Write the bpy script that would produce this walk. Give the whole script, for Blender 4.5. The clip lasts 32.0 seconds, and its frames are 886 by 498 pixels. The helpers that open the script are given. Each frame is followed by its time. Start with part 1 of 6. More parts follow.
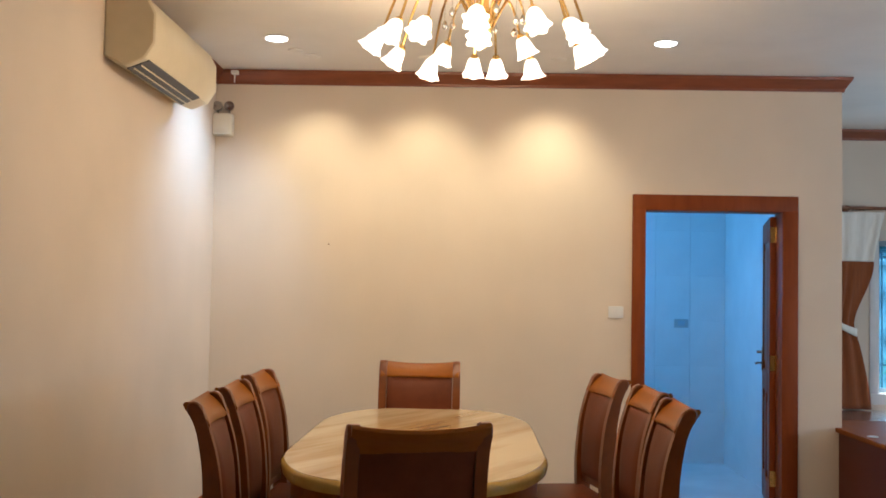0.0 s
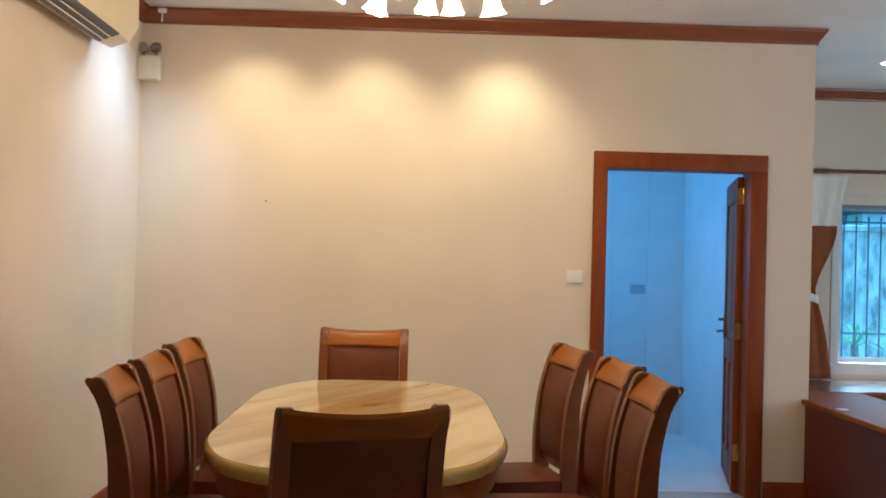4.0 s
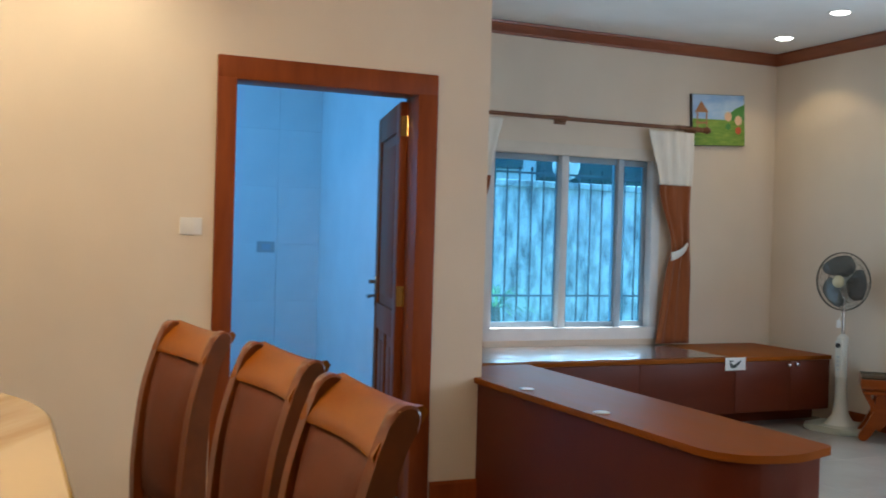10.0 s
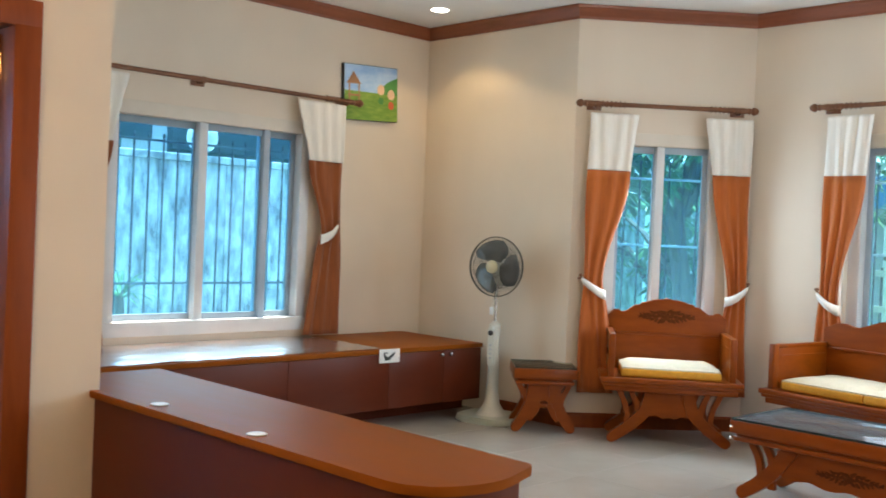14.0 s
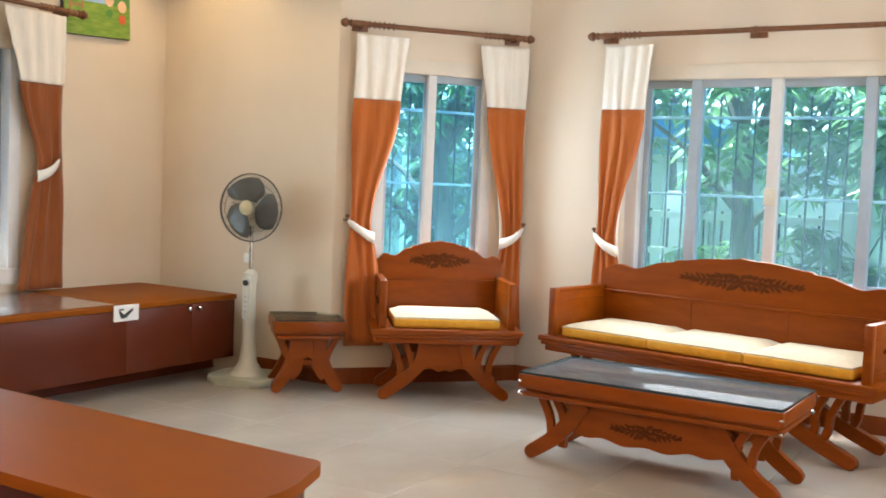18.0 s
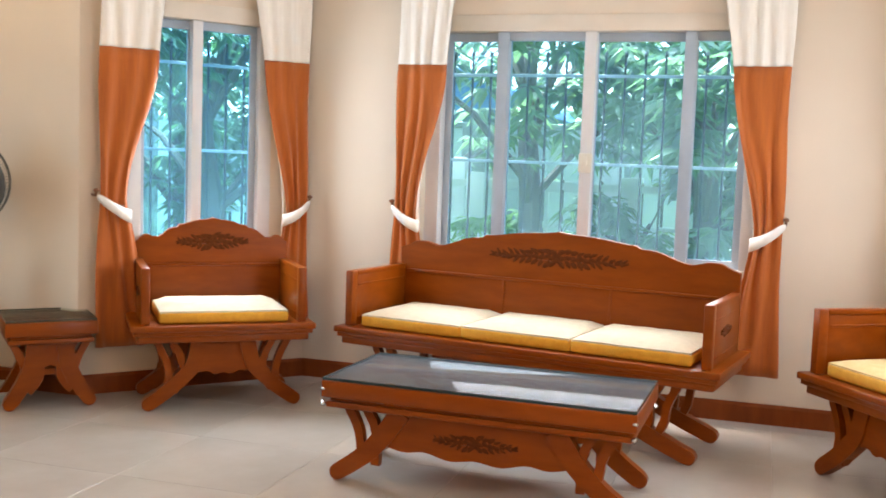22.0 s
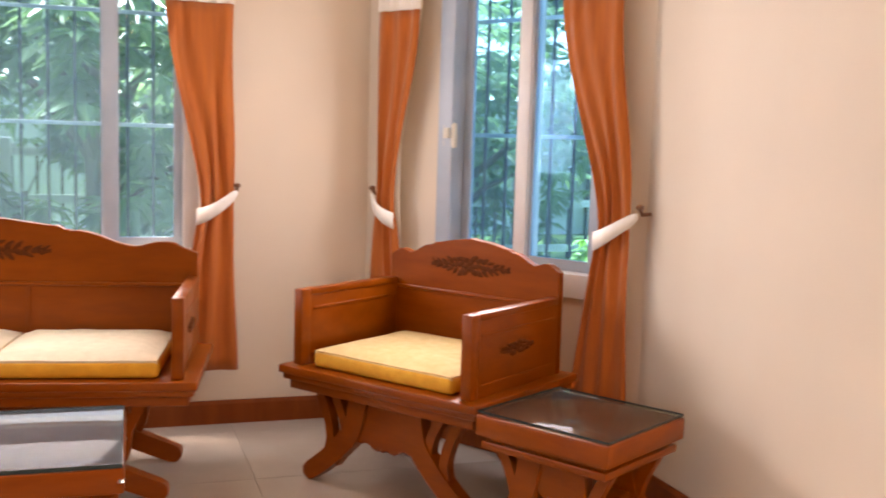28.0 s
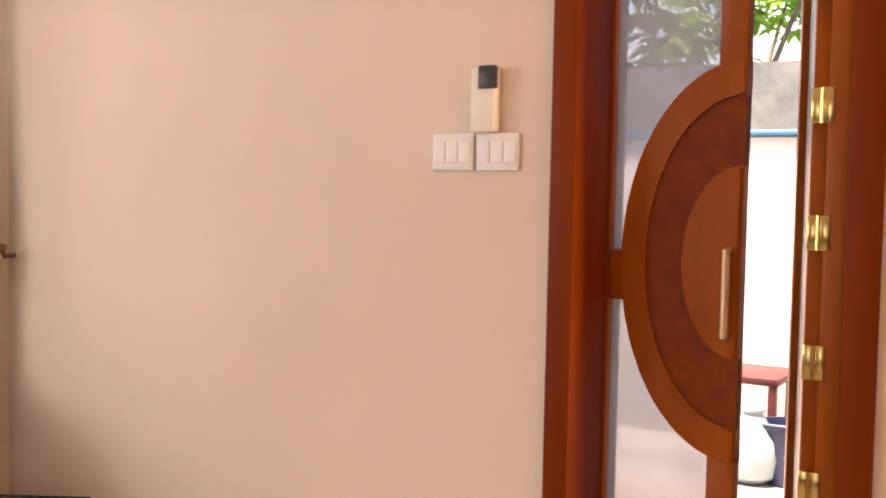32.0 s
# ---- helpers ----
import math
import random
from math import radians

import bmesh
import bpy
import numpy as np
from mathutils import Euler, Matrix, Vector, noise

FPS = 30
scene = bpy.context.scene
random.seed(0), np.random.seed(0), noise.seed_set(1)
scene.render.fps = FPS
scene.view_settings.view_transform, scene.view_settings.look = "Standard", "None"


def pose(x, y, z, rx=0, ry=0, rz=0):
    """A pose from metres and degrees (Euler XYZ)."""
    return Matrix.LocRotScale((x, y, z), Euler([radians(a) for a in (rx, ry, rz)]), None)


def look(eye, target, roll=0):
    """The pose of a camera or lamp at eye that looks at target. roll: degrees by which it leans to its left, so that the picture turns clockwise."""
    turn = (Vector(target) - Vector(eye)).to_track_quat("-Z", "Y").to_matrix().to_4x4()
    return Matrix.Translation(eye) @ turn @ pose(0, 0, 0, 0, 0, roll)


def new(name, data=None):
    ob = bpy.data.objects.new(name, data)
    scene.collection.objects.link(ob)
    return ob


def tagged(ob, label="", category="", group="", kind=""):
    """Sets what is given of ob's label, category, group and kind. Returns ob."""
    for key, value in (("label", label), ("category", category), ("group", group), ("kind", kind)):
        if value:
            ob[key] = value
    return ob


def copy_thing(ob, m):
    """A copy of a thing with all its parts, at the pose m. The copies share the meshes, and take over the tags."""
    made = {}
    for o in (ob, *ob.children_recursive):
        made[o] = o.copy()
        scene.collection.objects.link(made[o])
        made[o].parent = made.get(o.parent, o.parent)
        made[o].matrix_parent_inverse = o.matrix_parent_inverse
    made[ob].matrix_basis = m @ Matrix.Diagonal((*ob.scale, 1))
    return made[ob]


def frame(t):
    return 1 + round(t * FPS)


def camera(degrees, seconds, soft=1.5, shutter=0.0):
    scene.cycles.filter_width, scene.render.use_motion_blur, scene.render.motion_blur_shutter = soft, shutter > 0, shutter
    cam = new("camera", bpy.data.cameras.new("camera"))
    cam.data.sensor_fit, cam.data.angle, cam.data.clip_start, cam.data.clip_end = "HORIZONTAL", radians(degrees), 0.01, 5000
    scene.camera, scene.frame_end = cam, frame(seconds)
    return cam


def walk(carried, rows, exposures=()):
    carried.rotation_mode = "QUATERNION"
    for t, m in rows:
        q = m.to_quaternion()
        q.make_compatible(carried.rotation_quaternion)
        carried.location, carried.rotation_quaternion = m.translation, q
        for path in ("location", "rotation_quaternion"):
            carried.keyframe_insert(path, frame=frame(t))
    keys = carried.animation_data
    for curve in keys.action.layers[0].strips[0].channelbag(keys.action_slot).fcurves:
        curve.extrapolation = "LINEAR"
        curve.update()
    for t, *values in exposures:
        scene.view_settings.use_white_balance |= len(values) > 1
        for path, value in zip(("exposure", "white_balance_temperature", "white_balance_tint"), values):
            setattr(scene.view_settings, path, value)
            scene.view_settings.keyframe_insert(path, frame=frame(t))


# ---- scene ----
cam = camera(47.29, 32.0, soft=1.7, shutter=0.5)
PATH = [
    (0, look((1.487, -6.580, 1.405), (1.434, -4.583, 1.496), 1.07)),
    (0.5, look((1.455, -6.533, 1.396), (1.408, -4.535, 1.469), 1.12)),
    (1, look((1.433, -6.497, 1.391), (1.395, -4.498, 1.447), 1.13)),
    (1.5, look((1.421, -6.452, 1.386), (1.395, -4.452, 1.430), 1.15)),
    (2, look((1.421, -6.404, 1.384), (1.406, -4.404, 1.420), 1.16)),
    (2.5, look((1.430, -6.342, 1.383), (1.427, -4.342, 1.415), 1.17)),
    (3, look((1.447, -6.278, 1.387), (1.457, -4.278, 1.419), 1.22)),
    (3.5, look((1.466, -6.206, 1.392), (1.494, -4.206, 1.421), 1.34)),
    (5.5, look((1.447, -5.705, 1.370), (1.610, -3.711, 1.367), 1.76)),
    (6, look((1.461, -5.585, 1.363), (1.649, -3.593, 1.346), 1.67)),
    (6.5, look((1.479, -5.462, 1.360), (1.696, -3.474, 1.327), 1.65)),
    (7, look((1.499, -5.343, 1.357), (1.757, -3.360, 1.313), 1.63)),
    (7.5, look((1.517, -5.218, 1.348), (1.831, -3.244, 1.299), 1.59)),
    (8, look((1.533, -5.082, 1.337), (1.921, -3.120, 1.291), 1.58)),
    (8.5, look((1.548, -4.935, 1.332), (2.031, -2.995, 1.288), 1.73)),
    (9, look((1.569, -4.773, 1.330), (2.161, -2.862, 1.288), 1.92)),
    (9.5, look((1.607, -4.629, 1.322), (2.319, -2.761, 1.287), 1.89)),
    (10, look((1.661, -4.534, 1.295), (2.466, -2.704, 1.273), 1.62)),
    (10.5, look((1.708, -4.446, 1.283), (2.587, -2.649, 1.271), 1.44)),
    (11, look((1.748, -4.351, 1.284), (2.698, -2.591, 1.274), 1.46)),
    (11.5, look((1.782, -4.250, 1.288), (2.808, -2.533, 1.277), 1.65)),
    (12, look((1.812, -4.143, 1.292), (2.917, -2.476, 1.278), 1.92)),
    (12.5, look((1.851, -4.042, 1.299), (3.035, -2.431, 1.278), 2.15)),
    (13, look((1.907, -3.953, 1.298), (3.168, -2.400, 1.272), 2.30)),
    (13.5, look((1.971, -3.868, 1.289), (3.309, -2.381, 1.260), 2.38)),
    (14, look((2.033, -3.791, 1.283), (3.435, -2.365, 1.251), 2.40)),
    (14.5, look((2.096, -3.716, 1.282), (3.551, -2.345, 1.241), 2.39)),
    (16.5, look((2.281, -3.422, 1.286), (3.901, -2.252, 1.192), 2.54)),
    (17, look((2.358, -3.362, 1.259), (4.010, -2.239, 1.159), 2.52)),
    (17.5, look((2.438, -3.307, 1.245), (4.120, -2.230, 1.135), 2.47)),
    (18, look((2.528, -3.248, 1.244), (4.239, -2.220, 1.120), 2.41)),
    (18.5, look((2.618, -3.186, 1.241), (4.357, -2.208, 1.107), 2.36)),
    (19, look((2.703, -3.116, 1.233), (4.471, -2.192, 1.090), 2.32)),
    (19.5, look((2.777, -3.038, 1.231), (4.574, -2.172, 1.080), 2.31)),
    (20, look((2.846, -2.953, 1.243), (4.670, -2.150, 1.084), 2.30)),
    (20.5, look((2.922, -2.879, 1.252), (4.771, -2.135, 1.086), 2.27)),
    (21, look((3.010, -2.829, 1.252), (4.879, -2.135, 1.082), 2.20)),
    (21.5, look((3.105, -2.789, 1.246), (4.991, -2.143, 1.075), 2.11)),
    (22, look((3.199, -2.749, 1.239), (5.100, -2.152, 1.068), 2.05)),
    (22.5, look((3.284, -2.711, 1.240), (5.200, -2.165, 1.066), 2.00)),
    (23, look((3.363, -2.671, 1.243), (5.293, -2.177, 1.065), 1.98)),
    (23.5, look((3.435, -2.623, 1.247), (5.379, -2.188, 1.065), 1.94)),
    (24, look((3.504, -2.571, 1.256), (5.460, -2.198, 1.069), 1.84)),
    (24.5, look((3.577, -2.516, 1.264), (5.545, -2.220, 1.070), 1.74)),
    (26.5, look((3.907, -2.405, 1.251), (5.889, -2.562, 1.034), 2.22)),
    (27, look((3.966, -2.390, 1.243), (5.930, -2.698, 1.026), 1.96)),
    (27.5, look((4.032, -2.372, 1.232), (5.965, -2.839, 1.017), 1.80)),
    (28, look((4.103, -2.343, 1.226), (5.988, -2.977, 1.014), 1.72)),
    (28.5, look((4.182, -2.309, 1.223), (6.001, -3.114, 1.015), 1.76)),
    (29, look((4.265, -2.294, 1.222), (6.003, -3.262, 1.013), 1.55)),
    (29.5, look((4.365, -2.329, 1.220), (6.008, -3.449, 1.006), 1.15)),
    (30, look((4.459, -2.372, 1.211), (5.990, -3.641, 1.009), 0.97)),
    (30.5, look((4.553, -2.395, 1.196), (5.942, -3.824, 1.034), 1.05)),
    (31, look((4.632, -2.393, 1.182), (5.874, -3.956, 1.065), 1.30)),
    (31.5, look((4.675, -2.381, 1.177), (5.804, -4.029, 1.076), 1.45)),
    (32, look((4.680, -2.364, 1.181), (5.732, -4.062, 1.079), 1.15)),
]
EXPOSURES = [(0.0, 2.08, 5650, 6), (3.0, 2.1, 5650, 5), (6.0, 2.22, 5650, 4), (8.0, 2.20, 5700, 5), (9.5, 2.10, 5800, 5), (11.0, 2.03, 5900, 5), (12.0, 2.17, 6050, 6), (13.0, 2.43, 6200, 5), (14.5, 2.74, 6800, 8), (17.0, 2.96, 7200, 10), (20.0, 2.98, 7400, 15), (24.0, 2.91, 7350, 18), (27.0, 2.89, 8000, 27), (28.0, 2.79, 8750, 31), (30.0, 2.62, 9700, 35), (31.0, 2.53, 10100, 38), (32.0, 2.50, 9800, 36)]
walk(cam, PATH, EXPOSURES)

# ---- world and lights ----
world = bpy.data.worlds.new("world")
scene.world = world
world.use_nodes = True
wn = world.node_tree.nodes
sky = wn.new("ShaderNodeTexSky")
sky.sky_type = "NISHITA"
sky.sun_disc = False
sky.sun_elevation = radians(76)
sky.sun_rotation = radians(34)
world.node_tree.links.new(sky.outputs[0], wn["Background"].inputs[0])
wn["Background"].inputs[1].default_value = 0.15

DAY = (0.80, 0.88, 1.0)


def lamp(name, kind, m, energy, color, **kw):
    data = bpy.data.lights.new(name, kind)
    data.energy, data.color = energy, color
    for k, v in kw.items():
        if k == "spot":
            data.spot_size, data.spot_blend = radians(v[0]), v[1]
        elif k == "radius":
            data.shadow_soft_size = v
        elif k == "size":
            data.shape, data.size, data.size_y = "RECTANGLE", v[0], v[1]
        elif k == "angle":
            data.angle = radians(v)
    ob = new(name, data)
    ob.matrix_basis = m
    return ob


lamp("sun", "SUN", look((10, 4, 30), (6, -2, 0)), 5.0, (1.0, 0.97, 0.92), angle=16)

# ---- plan ----
CEIL = 2.86
XL = -0.2            # left wall of the dining room
W1E = 3.885          # free end of the dining room's end wall
A = Vector((7.46, 0.50, 0))
B = Vector((8.40, -0.30, 0))
C = Vector((8.40, -3.43, 0))
D = Vector((7.22, -4.14, 0))
Y2 = 1.97            # wall with the bench
Y8 = -4.14           # wall with the entrance
YB = -8.2            # behind the walk


# ---- mesh helpers ----
def mesh_ob(name, bm, material, smooth=None):
    me = bpy.data.meshes.new(name)
    bmesh.ops.recalc_face_normals(bm, faces=bm.faces)
    bm.to_mesh(me)
    bm.free()
    me.materials.append(material)
    if smooth is not None:
        me.shade_smooth()
        me.set_sharp_from_angle(angle=radians(smooth))
    return new(name, me)


def part(name, bm, material, parent, label="", smooth=35):
    ob = mesh_ob(name, bm, material, smooth)
    ob.parent = parent
    if label:
        ob["label"] = label
    return ob


def thing(name, m, label, category, group="", kind=""):
    ob = new(name)
    ob.empty_display_size = 0.1
    ob.matrix_basis = m
    return tagged(ob, label, category, group, kind)


def single(name, bm, material, label, category, group="", kind="", smooth=35, m=None):
    ob = mesh_ob(name, bm, material, smooth)
    if m is not None:
        ob.matrix_basis = m
    return tagged(ob, label, category, group, kind)


def structure(name, bm, material, label, smooth=None):
    ob = mesh_ob(name, bm, material, smooth)
    return tagged(ob, label, name.split("_")[0], "", "structure")


def add_box(bm, a, b, bevel=0.0, m=None, segs=2):
    r = bmesh.ops.create_cube(bm, size=1)
    vs = r["verts"]
    for v in vs:
        v.co = Vector([(p + q) / 2 + c * abs(q - p) for p, q, c in zip(a, b, v.co)])
    if bevel:
        es = list({e for v in vs for e in v.link_edges})
        r = bmesh.ops.bevel(bm, geom=es, offset=bevel, segments=segs, affect="EDGES", profile=0.5)
        vs = list({v for f in r["faces"] for v in f.verts} | {v for v in vs if v.is_valid})
    if m is not None:
        for v in vs:
            v.co = m @ v.co
    return vs


def boxes(*items, bevel=0.0):
    bm = bmesh.new()
    for a, b in items:
        add_box(bm, a, b, bevel)
    return bm


def prism(bm, outline, lo, hi, axis="y", bevel=0.0, m=None, segs=1):
    """An outline of (p, q) pairs, drawn out from lo to hi along an axis: y takes (x, z), z takes (x, y), x takes (y, z)."""
    def at(p, q, w):
        return {"y": (p, w, q), "z": (p, q, w), "x": (w, p, q)}[axis]
    one = [bm.verts.new(at(p, q, lo)) for p, q in outline]
    two = [bm.verts.new(at(p, q, hi)) for p, q in outline]
    n = len(outline)
    f1, f2 = bm.faces.new(one), bm.faces.new(two[::-1])
    for k in range(n):
        bm.faces.new((one[k], two[k], two[(k + 1) % n], one[(k + 1) % n]))
    vs = one + two
    if bevel:
        es = list(f1.edges) + list(f2.edges)
        r = bmesh.ops.bevel(bm, geom=es, offset=bevel, segments=segs, affect="EDGES", profile=0.5)
        vs = list({v for f in r["faces"] for v in f.verts} | {v for v in vs if v.is_valid})
    if m is not None:
        for v in vs:
            v.co = m @ v.co
    return vs


def tube(bm, pts, radius, sides=8, closed=False, squash=None):
    """A round bar along points; radius may be one number or one for each point."""
    pts = [Vector(p) for p in pts]
    n = len(pts)
    rad = radius if hasattr(radius, "__len__") else [radius] * n
    rings = []
    up = None
    for k, p in enumerate(pts):
        a = pts[(k - 1) % n] if (k or closed) else p
        b = pts[(k + 1) % n] if (k < n - 1 or closed) else p
        d = (b - a).normalized()
        if up is None:
            up = d.orthogonal().normalized()
        up = (up - d * up.dot(d)).normalized()
        side = d.cross(up)
        rings.append([bm.verts.new(p + (up * math.cos(t) + side * math.sin(t)) * rad[k])
                      for t in (2 * math.pi * j / sides for j in range(sides))])
    for k in range(n if closed else n - 1):
        r, q = rings[k], rings[(k + 1) % n]
        for j in range(sides):
            bm.faces.new((r[j], r[(j + 1) % sides], q[(j + 1) % sides], q[j]))
    if not closed:
        bm.faces.new(rings[0][::-1])
        bm.faces.new(rings[-1])
    return [v for r in rings for v in r]


def lathe(bm, profile, sides=24, m=None, wave=None):
    """Turns (radius, z) round the z axis. wave(angle, k): a factor on the radius of row k."""
    rows = []
    for k, (r, z) in enumerate(profile):
        rows.append([bm.verts.new((r * w * math.cos(t), r * w * math.sin(t), z))
                     for t in (2 * math.pi * j / sides for j in range(sides)) for w in ((wave(t, k) if wave else 1.0),)])
    for a, b in zip(rows, rows[1:]):
        for j in range(sides):
            bm.faces.new((a[j], a[(j + 1) % sides], b[(j + 1) % sides], b[j]))
    if profile[0][0] > 1e-4:
        bm.faces.new(rows[0][::-1])
    if profile[-1][0] > 1e-4:
        bm.faces.new(rows[-1])
    vs = [v for r in rows for v in r]
    if m is not None:
        for v in vs:
            v.co = m @ v.co
    return vs


def strip(path, widths):
    """A flat outline of a bar along (x, z) points with the given half widths."""
    pts = [Vector((p[0], p[1])) for p in path]
    left, right = [], []
    for k, p in enumerate(pts):
        d = (pts[min(k + 1, len(pts) - 1)] - pts[max(k - 1, 0)]).normalized()
        w = widths[k] if hasattr(widths, "__len__") else widths
        s = Vector((-d.y, d.x)) * w
        left.append(tuple(p + s))
        right.append(tuple(p - s))
    return left + right[::-1]


# ---- materials ----
def material(name, one, two, rough=0.5, metal=0.0, scale=(6, 6, 6), bump=0.0, bump_scale=60.0, detail=5.0, rough_var=0.08,
             coat=0.0, sheen=0.0, contrast=(0.3, 0.7), spread=0.0, spec=0.5, wave=None, turn=0.0):
    mat = bpy.data.materials.new(name)
    mat.use_nodes = True
    nt = mat.node_tree
    n, l = nt.nodes, nt.links
    bsdf = n["Principled BSDF"]
    co = n.new("ShaderNodeTexCoord")
    mp = n.new("ShaderNodeMapping")
    mp.inputs["Scale"].default_value = scale
    if turn:
        pre = n.new("ShaderNodeMapping")
        pre.inputs["Rotation"].default_value = (0, 0, radians(turn))
        l.new(co.outputs["Object"], pre.inputs["Vector"])
    l.new(pre.outputs[0] if turn else co.outputs["Object"], mp.inputs["Vector"])
    tex = n.new("ShaderNodeTexNoise")
    tex.inputs["Scale"].default_value = 1.0
    tex.inputs["Detail"].default_value = detail
    tex.inputs["Roughness"].default_value = 0.62
    l.new(mp.outputs[0], tex.inputs["Vector"])
    value = tex.outputs["Fac"]
    if wave:
        wv = n.new("ShaderNodeTexWave")
        wv.inputs["Scale"].default_value = wave[0]
        wv.inputs["Distortion"].default_value = wave[1]
        wv.inputs["Detail"].default_value = 3
        wv.inputs["Detail Scale"].default_value = 1.4
        l.new(mp.outputs[0], wv.inputs["Vector"])
        mx = n.new("ShaderNodeMath")
        mx.operation = "MULTIPLY_ADD"
        mx.inputs[1].default_value = wave[2]
        l.new(wv.outputs["Fac"], mx.inputs[0])
        l.new(tex.outputs["Fac"], mx.inputs[2])
        sb = n.new("ShaderNodeMath")
        sb.operation = "SUBTRACT"
        sb.inputs[1].default_value = wave[2] * 0.5
        l.new(mx.outputs[0], sb.inputs[0])
        value = sb.outputs[0]
    ramp = n.new("ShaderNodeValToRGB")
    ramp.color_ramp.elements[0].position, ramp.color_ramp.elements[1].position = contrast
    ramp.color_ramp.elements[0].color, ramp.color_ramp.elements[1].color = (*one, 1), (*two, 1)
    l.new(value, ramp.inputs[0])
    colour = ramp.outputs[0]
    big = n.new("ShaderNodeTexNoise")
    big.inputs["Scale"].default_value = 1.3
    big.inputs["Detail"].default_value = 2.0
    l.new(co.outputs["Object"], big.inputs["Vector"])
    hsv = n.new("ShaderNodeHueSaturation")
    rng = n.new("ShaderNodeMapRange")
    rng.inputs[1].default_value, rng.inputs[2].default_value = 0.25, 0.75
    rng.inputs[3].default_value, rng.inputs[4].default_value = 0.94, 1.06
    l.new(big.outputs["Fac"], rng.inputs[0])
    if spread:
        info = n.new("ShaderNodeObjectInfo")
        ad = n.new("ShaderNodeMath")
        ad.operation = "MULTIPLY_ADD"
        ad.inputs[1].default_value = spread
        l.new(info.outputs["Random"], ad.inputs[0])
        l.new(rng.outputs[0], ad.inputs[2])
        l.new(ad.outputs[0], hsv.inputs["Value"])
    else:
        l.new(rng.outputs[0], hsv.inputs["Value"])
    l.new(colour, hsv.inputs["Color"])
    l.new(hsv.outputs[0], bsdf.inputs["Base Color"])
    rr = n.new("ShaderNodeMapRange")
    rr.inputs[3].default_value, rr.inputs[4].default_value = max(rough - rough_var, 0.02), min(rough + rough_var, 1)
    l.new(tex.outputs["Fac"], rr.inputs[0])
    l.new(rr.outputs[0], bsdf.inputs["Roughness"])
    bsdf.inputs["Metallic"].default_value = metal
    bsdf.inputs["Specular IOR Level"].default_value = spec
    bsdf.inputs["Coat Weight"].default_value = coat
    bsdf.inputs["Coat Roughness"].default_value = 0.12
    bsdf.inputs["Sheen Weight"].default_value = sheen
    if bump:
        fine = n.new("ShaderNodeTexNoise")
        fine.inputs["Scale"].default_value = bump_scale
        fine.inputs["Detail"].default_value = 4
        l.new(co.outputs["Object"], fine.inputs["Vector"])
        bp = n.new("ShaderNodeBump")
        bp.inputs["Strength"].default_value = bump
        bp.inputs["Distance"].default_value = 0.004
        l.new(fine.outputs["Fac"], bp.inputs["Height"])
        l.new(bp.outputs[0], bsdf.inputs["Normal"])
    return mat


def glowing(name, colour, strength):
    mat = bpy.data.materials.new(name)
    mat.use_nodes = True
    b = mat.node_tree.nodes["Principled BSDF"]
    b.inputs["Base Color"].default_value = (*colour, 1)
    b.inputs["Emission Color"].default_value = (*colour, 1)
    b.inputs["Emission Strength"].default_value = strength
    return mat


def glass(name, colour, rough=0.0, mix=0.06, veil=0.0, veil_colour=(0.5, 0.95, 1.0), top=False, gain=1.0):
    """Thin glass: mostly clear, with a Fresnel-like share of mirror and a scattering veil that stands in for glare and
    soft reflections.
    """
    mat = bpy.data.materials.new(name)
    mat.use_nodes = True
    nt = mat.node_tree
    n, l = nt.nodes, nt.links
    out = n["Material Output"]
    n.remove(n["Principled BSDF"])
    clear = n.new("ShaderNodeBsdfTransparent")
    clear.inputs[0].default_value = (*colour, 1)
    gloss = n.new("ShaderNodeBsdfGlossy")
    gloss.inputs["Roughness"].default_value = rough
    fr = n.new("ShaderNodeFresnel")
    fr.inputs[0].default_value = 1.45
    add = n.new("ShaderNodeMath")
    add.operation = "MULTIPLY_ADD"
    add.inputs[1].default_value = gain
    add.inputs[2].default_value = mix - 0.035 * gain
    l.new(fr.outputs[0], add.inputs[0])
    mx = n.new("ShaderNodeMixShader")
    l.new(add.outputs[0], mx.inputs[0])
    l.new(clear.outputs[0], mx.inputs[1])
    l.new(gloss.outputs[0], mx.inputs[2])
    last = mx
    if veil:
        veil_node = n.new("ShaderNodeBsdfDiffuse" if top else "ShaderNodeBsdfTranslucent")
        veil_node.inputs[0].default_value = (*veil_colour, 1)
        co = n.new("ShaderNodeTexCoord")
        tex = n.new("ShaderNodeTexNoise")
        tex.inputs["Scale"].default_value = 3.0
        tex.inputs["Detail"].default_value = 4
        l.new(co.outputs["Object"], tex.inputs["Vector"])
        rng = n.new("ShaderNodeMapRange")
        rng.inputs[3].default_value, rng.inputs[4].default_value = veil * 0.5, veil * 1.5
        l.new(tex.outputs["Fac"], rng.inputs[0])
        last = n.new("ShaderNodeMixShader")
        l.new(rng.outputs[0], last.inputs[0])
        l.new(mx.outputs[0], last.inputs[1])
        l.new(veil_node.outputs[0], last.inputs[2])
    l.new(last.outputs[0], out.inputs[0])
    return mat


